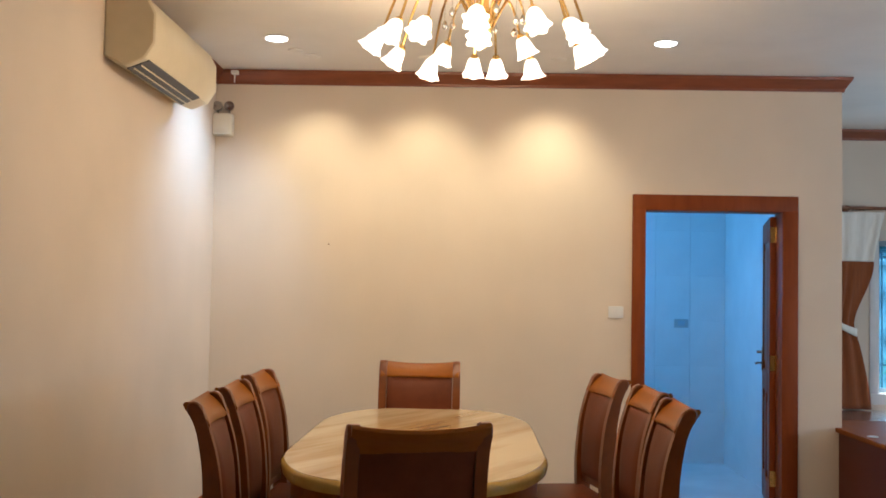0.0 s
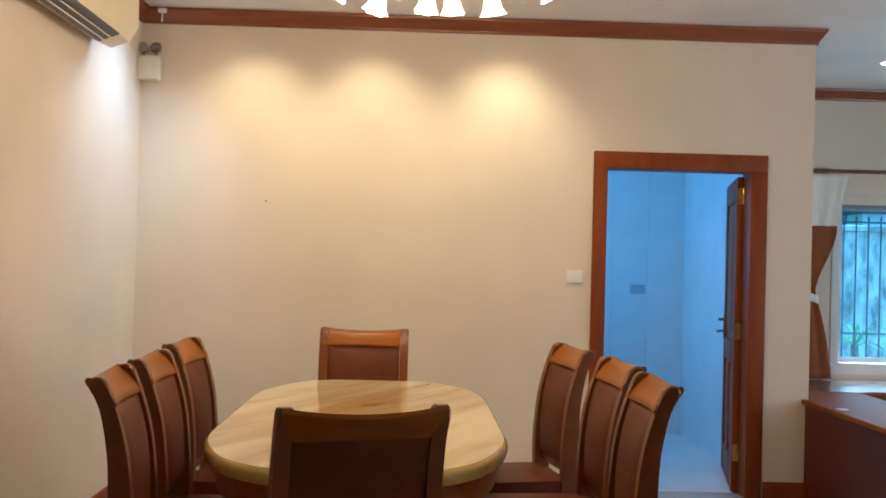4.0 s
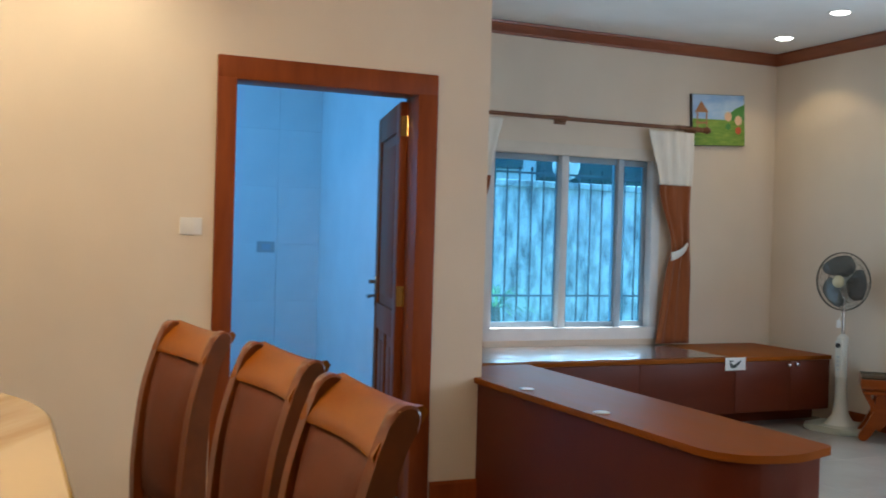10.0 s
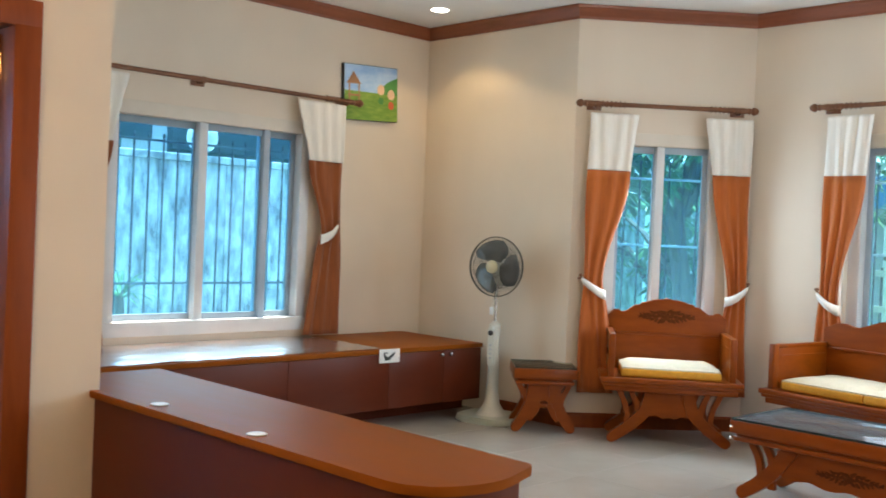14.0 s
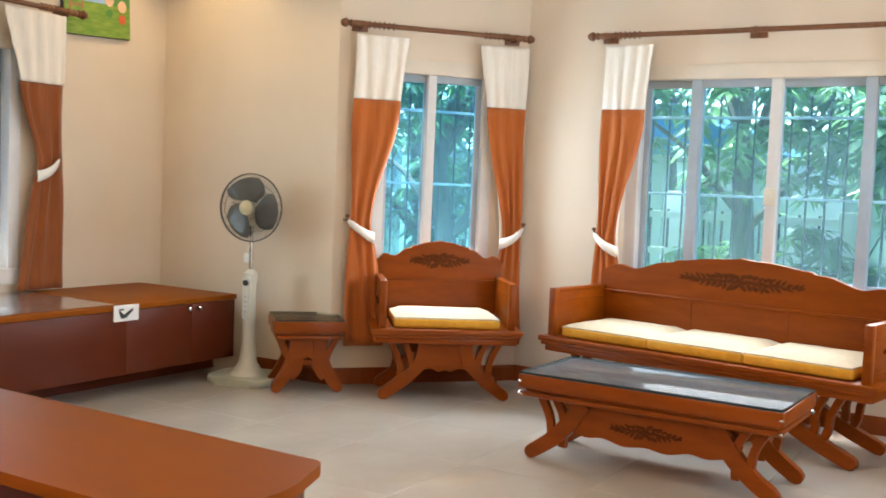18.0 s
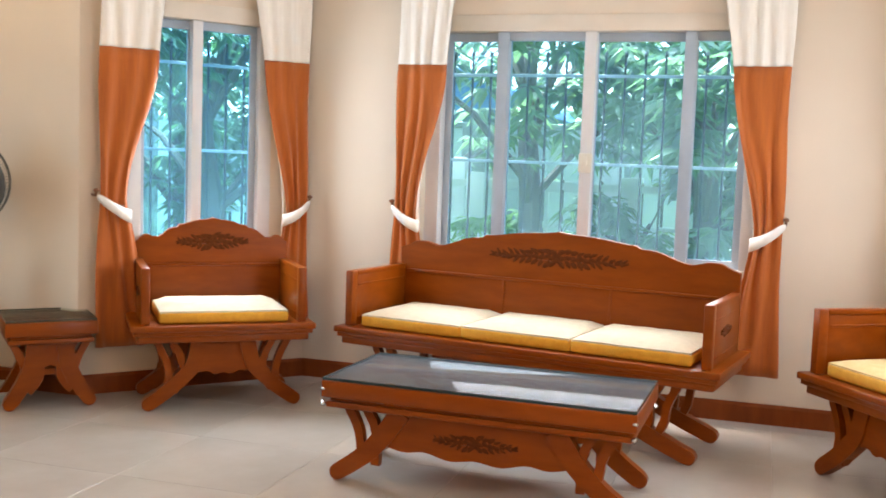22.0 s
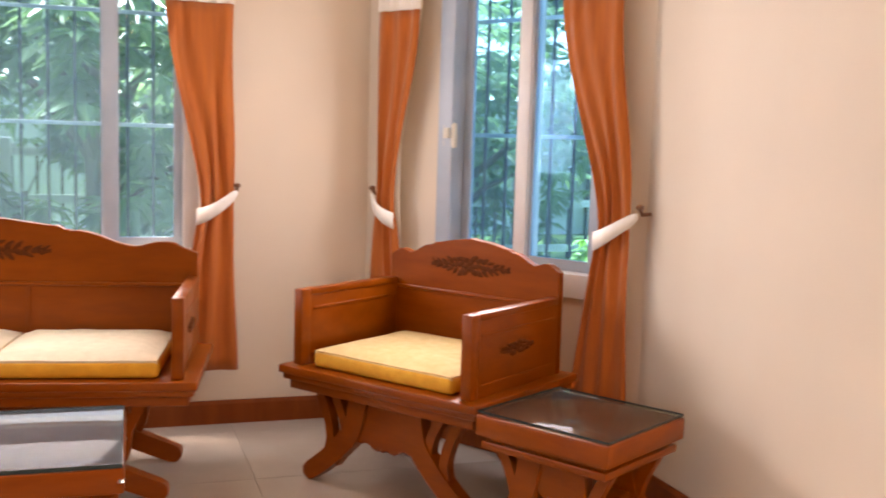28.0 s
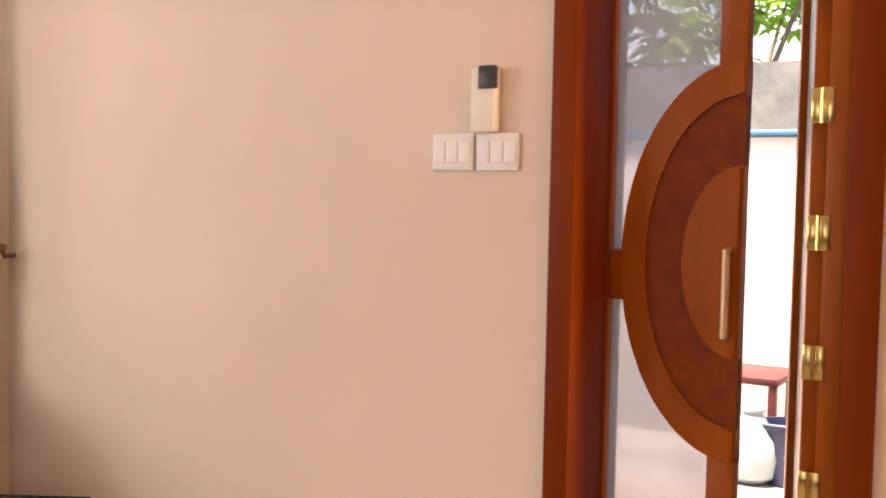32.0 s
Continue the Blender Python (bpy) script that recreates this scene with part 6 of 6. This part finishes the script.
bmesh.ops.create_uvsphere(bm, u_segments=20, v_segments=12, radius=0.13, matrix=Matrix.Translation((0, 0, 0.155)))
part("globe", bm, WHITE, gl, "white globe", 60)
bm = bmesh.new()
lathe(bm, [(0.05, 0.0), (0.05, 0.02), (0.03, 0.026), (0.03, 0.04)], 12)
part("stem", bm, DARK, gl)


def leaves(bm, centre, radii, count, size, seed, droop=0.5):
    """Whorls of long drooping leaves round twig ends, scattered through an uneven ellipsoid."""
    rnd = random.Random(seed)
    c = Vector(centre)
    for _ in range(max(1, count // 9)):
        while True:
            p = Vector((rnd.uniform(-1, 1), rnd.uniform(-1, 1), rnd.uniform(-1, 1)))
            if 0.25 < p.length < 1:
                break
        p = Vector((p.x * radii[0], p.y * radii[1], p.z * radii[2]))
        p *= 0.8 + 0.4 * noise.noise(p * 0.9 + c)
        tip = c + p
        turn, full = rnd.uniform(0, 6.283), rnd.uniform(0.75, 1.25)
        sag = droop + rnd.uniform(-0.1, 0.5)
        for k in range(9):
            a = turn + 6.283 * k / 9 + rnd.uniform(-0.3, 0.3)
            ln = size * full * rnd.uniform(0.75, 1.15)
            d = Vector((math.cos(a), math.sin(a), rnd.uniform(-0.3, 0.45) - sag * 0.3)).normalized()
            s = d.cross(Vector((rnd.uniform(-0.3, 0.3), rnd.uniform(-0.3, 0.3), 1))).normalized() * ln * rnd.uniform(0.12, 0.17)
            fall = Vector((0, 0, -ln * sag * 0.45))
            up = s.cross(d).normalized() * ln * 0.05
            vs = [bm.verts.new(v) for v in (tip, tip + d * ln * 0.4 + s + fall * 0.15, tip + d * ln * 0.4 - s + fall * 0.15, tip + d * ln * 0.42 + up + fall * 0.15, tip + d * ln * 0.93 + fall)]
            for f in ((0, 1, 3), (0, 3, 2), (1, 4, 3), (3, 4, 2)):
                bm.faces.new([vs[i] for i in f])


def tree(x, y, height, spread, clumps, count, size, seed, label, mat=LEAF, low=0.9, kind="tree", thick=0.13):
    rnd = random.Random(seed)
    ob = thing(kind, pose(x, y, -0.2), label, kind, "garden %ss" % kind)
    bm = bmesh.new()
    top = height * 0.62
    tube(bm, smooth_line([(0, 0, 0), (0.06, 0.03, top * 0.4), (-0.04, 0.08, top * 0.75), (0.05, 0.0, top)], 4), [thick - thick * 0.046 * k for k in range(13)], 9)
    ends = []
    for k in range(clumps):
        a = 2 * math.pi * k / clumps + rnd.uniform(-0.4, 0.4)
        r = spread * rnd.uniform(0.45, 1.0)
        z = rnd.uniform(low, height)
        e = Vector((r * math.cos(a), r * math.sin(a), z))
        ends.append(e)
        z0 = min(top, max(0.1, z * 0.55))
        tube(bm, [(0, 0.04, z0), tuple(e * 0.5 + Vector((0, 0, z0 * 0.5 + 0.1))), tuple(e)], [thick * 0.35, thick * 0.23, thick * 0.09], 6)
    part("trunk", bm, BARK, ob)
    bm = bmesh.new()
    for k, e in enumerate(ends):
        leaves(bm, e, (spread * 0.42, spread * 0.42, height * 0.17), count, size, seed * 31 + k)
    part("crown", bm, mat, ob, "", None)
    return ob


tree(11.6, -2.35, 4.2, 1.25, 14, 330, 0.27, 1, "leafy mango tree with drooping leaves before the bay window", low=0.5)
tree(12.4, -0.7, 4.6, 1.5, 11, 210, 0.27, 2, "tall leafy tree behind the garden fence", low=1.9)
tree(10.8, 1.7, 3.6, 1.2, 12, 380, 0.22, 3, "dense dark green tree beside the bay", low=0.4)
tree(11.8, 2.6, 4.4, 1.5, 10, 442, 0.22, 4, "leafy tree near the boundary wall", low=0.8)
tree(12.6, -5.2, 4.5, 1.5, 11, 476, 0.22, 5, "leafy tree on the lawn", LEAF, low=1.2)
tree(9.9, -7.4, 4.0, 1.4, 11, 476, 0.2, 6, "dark green tree beside the entrance", LEAF, low=1.3)
tree(17.5, -3.6, 6.5, 2.6, 12, 260, 0.34, 7, "large tree across the lane", low=1.6)
tree(17.0, 1.6, 6.5, 2.6, 12, 230, 0.34, 8, "large tree across the lane", low=1.6)
tree(16.0, -9.0, 6.5, 2.6, 12, 442, 0.34, 9, "large tree across the lane", low=1.2)

tree(7.6, -13.2, 4.4, 1.7, 10, 420, 0.26, 10, "green tree behind the grey boundary wall", LEAF2, low=1.8)
tree(15.6, -2.6, 4.6, 1.9, 12, 230, 0.28, 11, "bushy tree beyond the garden fence", low=0.9)
tree(15.4, -5.4, 4.4, 1.9, 12, 420, 0.28, 12, "bushy tree beyond the garden fence", low=0.5)

for x, y, hh, sp, sd in ((12.3, -0.25, 1.0, 0.5, 21), (12.0, -1.7, 0.8, 0.5, 22), (11.2, -3.6, 0.9, 0.55, 23), (9.8, -4.9, 0.8, 0.5, 24)):
    tree(x, y, hh, sp, 7, 130, 0.16, sd, "low green shrub with narrow leaves on the lawn", LEAF2, low=0.25, kind="shrub", thick=0.03)

for x, y, hh, sp, sd in ((12.75, -1.75, 1.5, 0.55, 31), (12.6, -2.5, 1.7, 0.6, 32), (12.8, -3.3, 1.5, 0.6, 33), (12.7, -4.3, 1.3, 0.55, 34)):
    tree(x, y, hh, sp, 8, 170, 0.18, sd, "bushy green shrub in front of the garden fence", LEAF, low=0.15, kind="shrub", thick=0.03)

palm = thing("palm_plant", pose(5.58, 3.2, -0.2), "small palm with narrow fronds before the boundary wall", "plant")
rnd = random.Random(8)
bm = bmesh.new()
tube(bm, [(0, 0, 0), (0.02, 0, 0.5), (0, 0.02, 0.95)], [0.05, 0.045, 0.035], 8)
part("trunk", bm, BARK, palm)
bm = bmesh.new()
for k in range(46):
    a = rnd.uniform(0, 6.283)
    e = rnd.uniform(0.0, 1.0)
    d = Vector((math.cos(a), math.sin(a) * 0.6, 0))
    p0 = Vector((0, 0, 0.9))
    p1 = p0 + d * 0.22 + Vector((0, 0, 0.35 * e))
    p2 = p0 + d * 0.42 + Vector((0, 0, 0.25 * e - 0.12))
    prev = None
    for i in range(6):
        t = i / 5
        c = (1 - t) ** 2 * p0 + 2 * t * (1 - t) * p1 + t * t * p2
        w = 0.014 * math.sin(math.pi * (0.1 + 0.88 * t))
        sd = d.cross(Vector((0, 0, 1))) * w
        row = (bm.verts.new(c + sd), bm.verts.new(c - sd))
        if prev:
            bm.faces.new((prev[0], row[0], row[1], prev[1]))
        prev = row
part("frond", bm, LEAF, palm, "", None)

fence = thing("garden_fence", pose(13.4, 0, -0.2), "low white fence with dark railings beyond the trees", "fence", "", "structure")
for k in range(9):
    y = -9.5 + 1.6 * k
    part("post", boxes(((-0.09, y - 0.1, 0), (0.09, y + 0.1, 1.35)), bevel=0.01), RENDERW, fence)
for z in (0.35, 0.8, 1.2):
    part("rail", boxes(((-0.03, -9.5, z), (0.03, 3.4, z + 0.07))), RENDERW, fence)
for k in range(64):
    y = -9.4 + 0.2 * k
    part("picket", boxes(((-0.012, y - 0.012, 0.1), (0.012, y + 0.012, 1.3))), IRON, fence)
lane = thing("wall_far_lane", pose(18.8, 0, -0.2), "pale rendered boundary wall with pillars across the lane", "wall", "", "structure")
part("panel", boxes(((0, -16.0, 0), (0.15, 12.0, 2.0))), RENDERW, lane)
part("coping", boxes(((-0.05, -16.0, 2.002), (0.2, 12.0, 2.08)), bevel=0.01), PAVE, lane)
for k in range(12):
    part("pillar", boxes(((-0.16, -14.6 + 2.3 * k, 0), (-0.004, -14.25 + 2.3 * k, 2.3)), bevel=0.01), PAVE, lane)
pav = thing("garden_pavilion", pose(14.6, 0.75, -0.2), "white pavilion with a blue sheet roof beyond the fence", "pavilion")
for dy in (-0.7, 0.7):
    for dx in (0, 1.4):
        part("post", boxes(((dx - 0.12, dy - 0.12, 0), (dx + 0.12, dy + 0.12, 2.0))), RENDERW, pav)
bm = bmesh.new()
prism(bm, [(-1.1, 2.0), (1.1, 2.0), (1.0, 2.12), (0.0, 2.55), (-1.0, 2.12)], -0.5, 2.0, "x", 0.01)
part("roof", bm, BLUEROOF, pav, "bright blue sheet roof")
gate = thing("driveway_gate", pose(14.0, -0.35, -0.2), "white painted driveway gate beyond the fence", "gate")
for y in (-0.85, 0.85):
    part("post", boxes(((-0.12, y - 0.12, 0), (0.12, y + 0.12, 1.5)), bevel=0.01), RENDERW, gate)
for z, d in ((0.30, 0.05), (0.78, 0.04), (1.16, 0.12)):
    part("rail", boxes(((-0.03, -0.73, z), (0.03, 0.73, z + d)), bevel=0.004), RENDERW, gate)
for k in range(9):
    part("bar", boxes(((-0.015, -0.66 + 0.165 * k - 0.02, 0.35), (0.015, -0.66 + 0.165 * k + 0.02, 1.16))), RENDERW, gate)
pergola = thing("white_pergola", pose(9.6, -5.3, -0.2), "white wooden posts and beam beside the bay", "pergola")
for y in (0.0, -0.9, -1.8):
    part("post", boxes(((-0.08, y - 0.08, 0), (0.08, y + 0.08, 1.75)), bevel=0.006), RENDERW, pergola)
part("beam", boxes(((-0.1, -2.1, 1.752), (0.1, 0.3, 1.86)), bevel=0.006), RENDERW, pergola)
porch = thing("porch_wall", pose(0, 0, 0), "low white porch wall outside the entrance", "wall", "", "structure")
part("panel", boxes(((4.9, -7.6, -0.1), (7.6, -7.4, 1.51)), bevel=0.01), RENDERW, porch)
part("coping", boxes(((4.85, -7.63, 1.512), (7.65, -7.37, 1.54)), bevel=0.01), BLUEROOF, porch)
PEBBLE = material("grey_pebble_dash", (0.10, 0.115, 0.12), (0.18, 0.20, 0.205), 0.9, scale=(6, 6, 6), bump=0.8, bump_scale=90)
far = structure("wall_lane", boxes(((2.0, -11.6, -0.2), (12.0, -11.4, 2.42))), PEBBLE, "grey pebble-dashed boundary wall")
tub = thing("water_jar", pose(5.80, -6.72, -0.01), "pale glazed round water jar on the porch", "jar")
bm = bmesh.new()
lathe(bm, [(0.06, 0.0), (0.10, 0.03), (0.125, 0.11), (0.115, 0.19), (0.06, 0.26), (0.04, 0.30), (0.0, 0.30)], 22)
GLAZE = material("pale_blue_glaze", (0.27, 0.40, 0.47), (0.36, 0.48, 0.54), 0.25)
part("body", bm, GLAZE, tub)
bm = bmesh.new()
lathe(bm, [(0.04, 0.301), (0.05, 0.305), (0.052, 0.318), (0.04, 0.324), (0.0, 0.324)], 22)
part("rim", bm, GLAZE, tub)
NAVY = material("navy_plastic", (0.012, 0.02, 0.07), (0.02, 0.035, 0.10), 0.4)
pail = thing("plastic_pail", pose(5.66, -6.78, -0.01), "dark blue plastic pail on the porch", "pail")
bm = bmesh.new()
lathe(bm, [(0.09, 0.0), (0.095, 0.005), (0.125, 0.24), (0.132, 0.245), (0.132, 0.26), (0.120, 0.26), (0.088, 0.012), (0.0, 0.012)], 24)
part("bucket", bm, NAVY, pail)
bm = bmesh.new()
tube(bm, [(0.128 * math.cos(a), 0.03 + 0.10 * math.sin(a), 0.25 + 0.02 * math.sin(a)) for a in (math.pi * k / 12 for k in range(13))], 0.004, 6)
part("handle", bm, CHROME, pail, "wire handle")
MAROON = material("maroon_painted_wood", (0.045, 0.008, 0.010), (0.075, 0.014, 0.016), 0.5, scale=(8, 8, 2))
stool = thing("porch_chair", pose(5.90, -7.08, -0.01), "dark maroon wooden chair with a spindle back on the porch", "chair")
part("seat", boxes(((-0.16, -0.19, 0.385), (0.16, 0.19, 0.42)), bevel=0.008), MAROON, stool)
for y in (-0.165, 0.165):
    part("leg", boxes(((-0.15, y - 0.018, 0), (-0.115, y + 0.018, 0.385)), bevel=0.003), MAROON, stool)
    bm = bmesh.new()
    tube(bm, [(0.135, y, 0.0), (0.135, y, 0.40), (0.15, y, 0.55), (0.175, y, 0.66)], 0.017, 8)
    part("back_post", bm, MAROON, stool)
for k in range(4):
    y = -0.099 + 0.066 * k
    bm = bmesh.new()
    tube(bm, [(0.14, y, 0.415), (0.15, y, 0.53), (0.168, y, 0.62)], 0.008, 6)
    part("spindle", bm, MAROON, stool)
part("top_rail", boxes(((0.158, -0.18, 0.61), (0.186, 0.18, 0.67)), bevel=0.008), MAROON, stool)

# ---- tiles ----
TILE = 0.6
floor_ob = bpy.data.objects["floor"]
bm = bmesh.new()
prism(bm, [(0.001, 0.001), (TILE - 0.001, 0.001), (TILE - 0.001, TILE - 0.001), (0.001, TILE - 0.001)], -0.012, 0.0, "z", 0.0008)
tile_mesh = bpy.data.meshes.new("tile")
bmesh.ops.recalc_face_normals(bm, faces=bm.faces)
bm.to_mesh(tile_mesh)
bm.free()
tile_mesh.materials.append(FLOOR)


def lay(parent, mesh, at):
    ob = new("tile", mesh)
    ob.parent = parent
    ob.location = at
    return ob


for i in range(16):
    for j in range(15):
        x, y = -0.75 + TILE * i, -6.45 + TILE * j
        if x + TILE <= XL or (y > 0.1 and x < W1E - 0.4):
            continue
        if x > 8.3 or (x > 7.4 and (y < -4.0 or y > 0.4)):
            continue
        lay(floor_ob, tile_mesh, (x, y, 0.0))
bm = bmesh.new()
prism(bm, [(0.001, 0.001), (0.299, 0.001), (0.299, 0.388), (0.001, 0.388)], -0.008, 0.0, "y", 0.0008)
bath_mesh = bpy.data.meshes.new("tile")
bmesh.ops.recalc_face_normals(bm, faces=bm.faces)
bm.to_mesh(bath_mesh)
bm.free()
bath_mesh.materials.append(BATHTILE)
for i in range(5):
    for j in range(6):
        lay(bpy.data.objects["wall_bath_back"], bath_mesh, (2.20 + 0.3 * i, 2.2495, 0.055 + 0.389 * j))
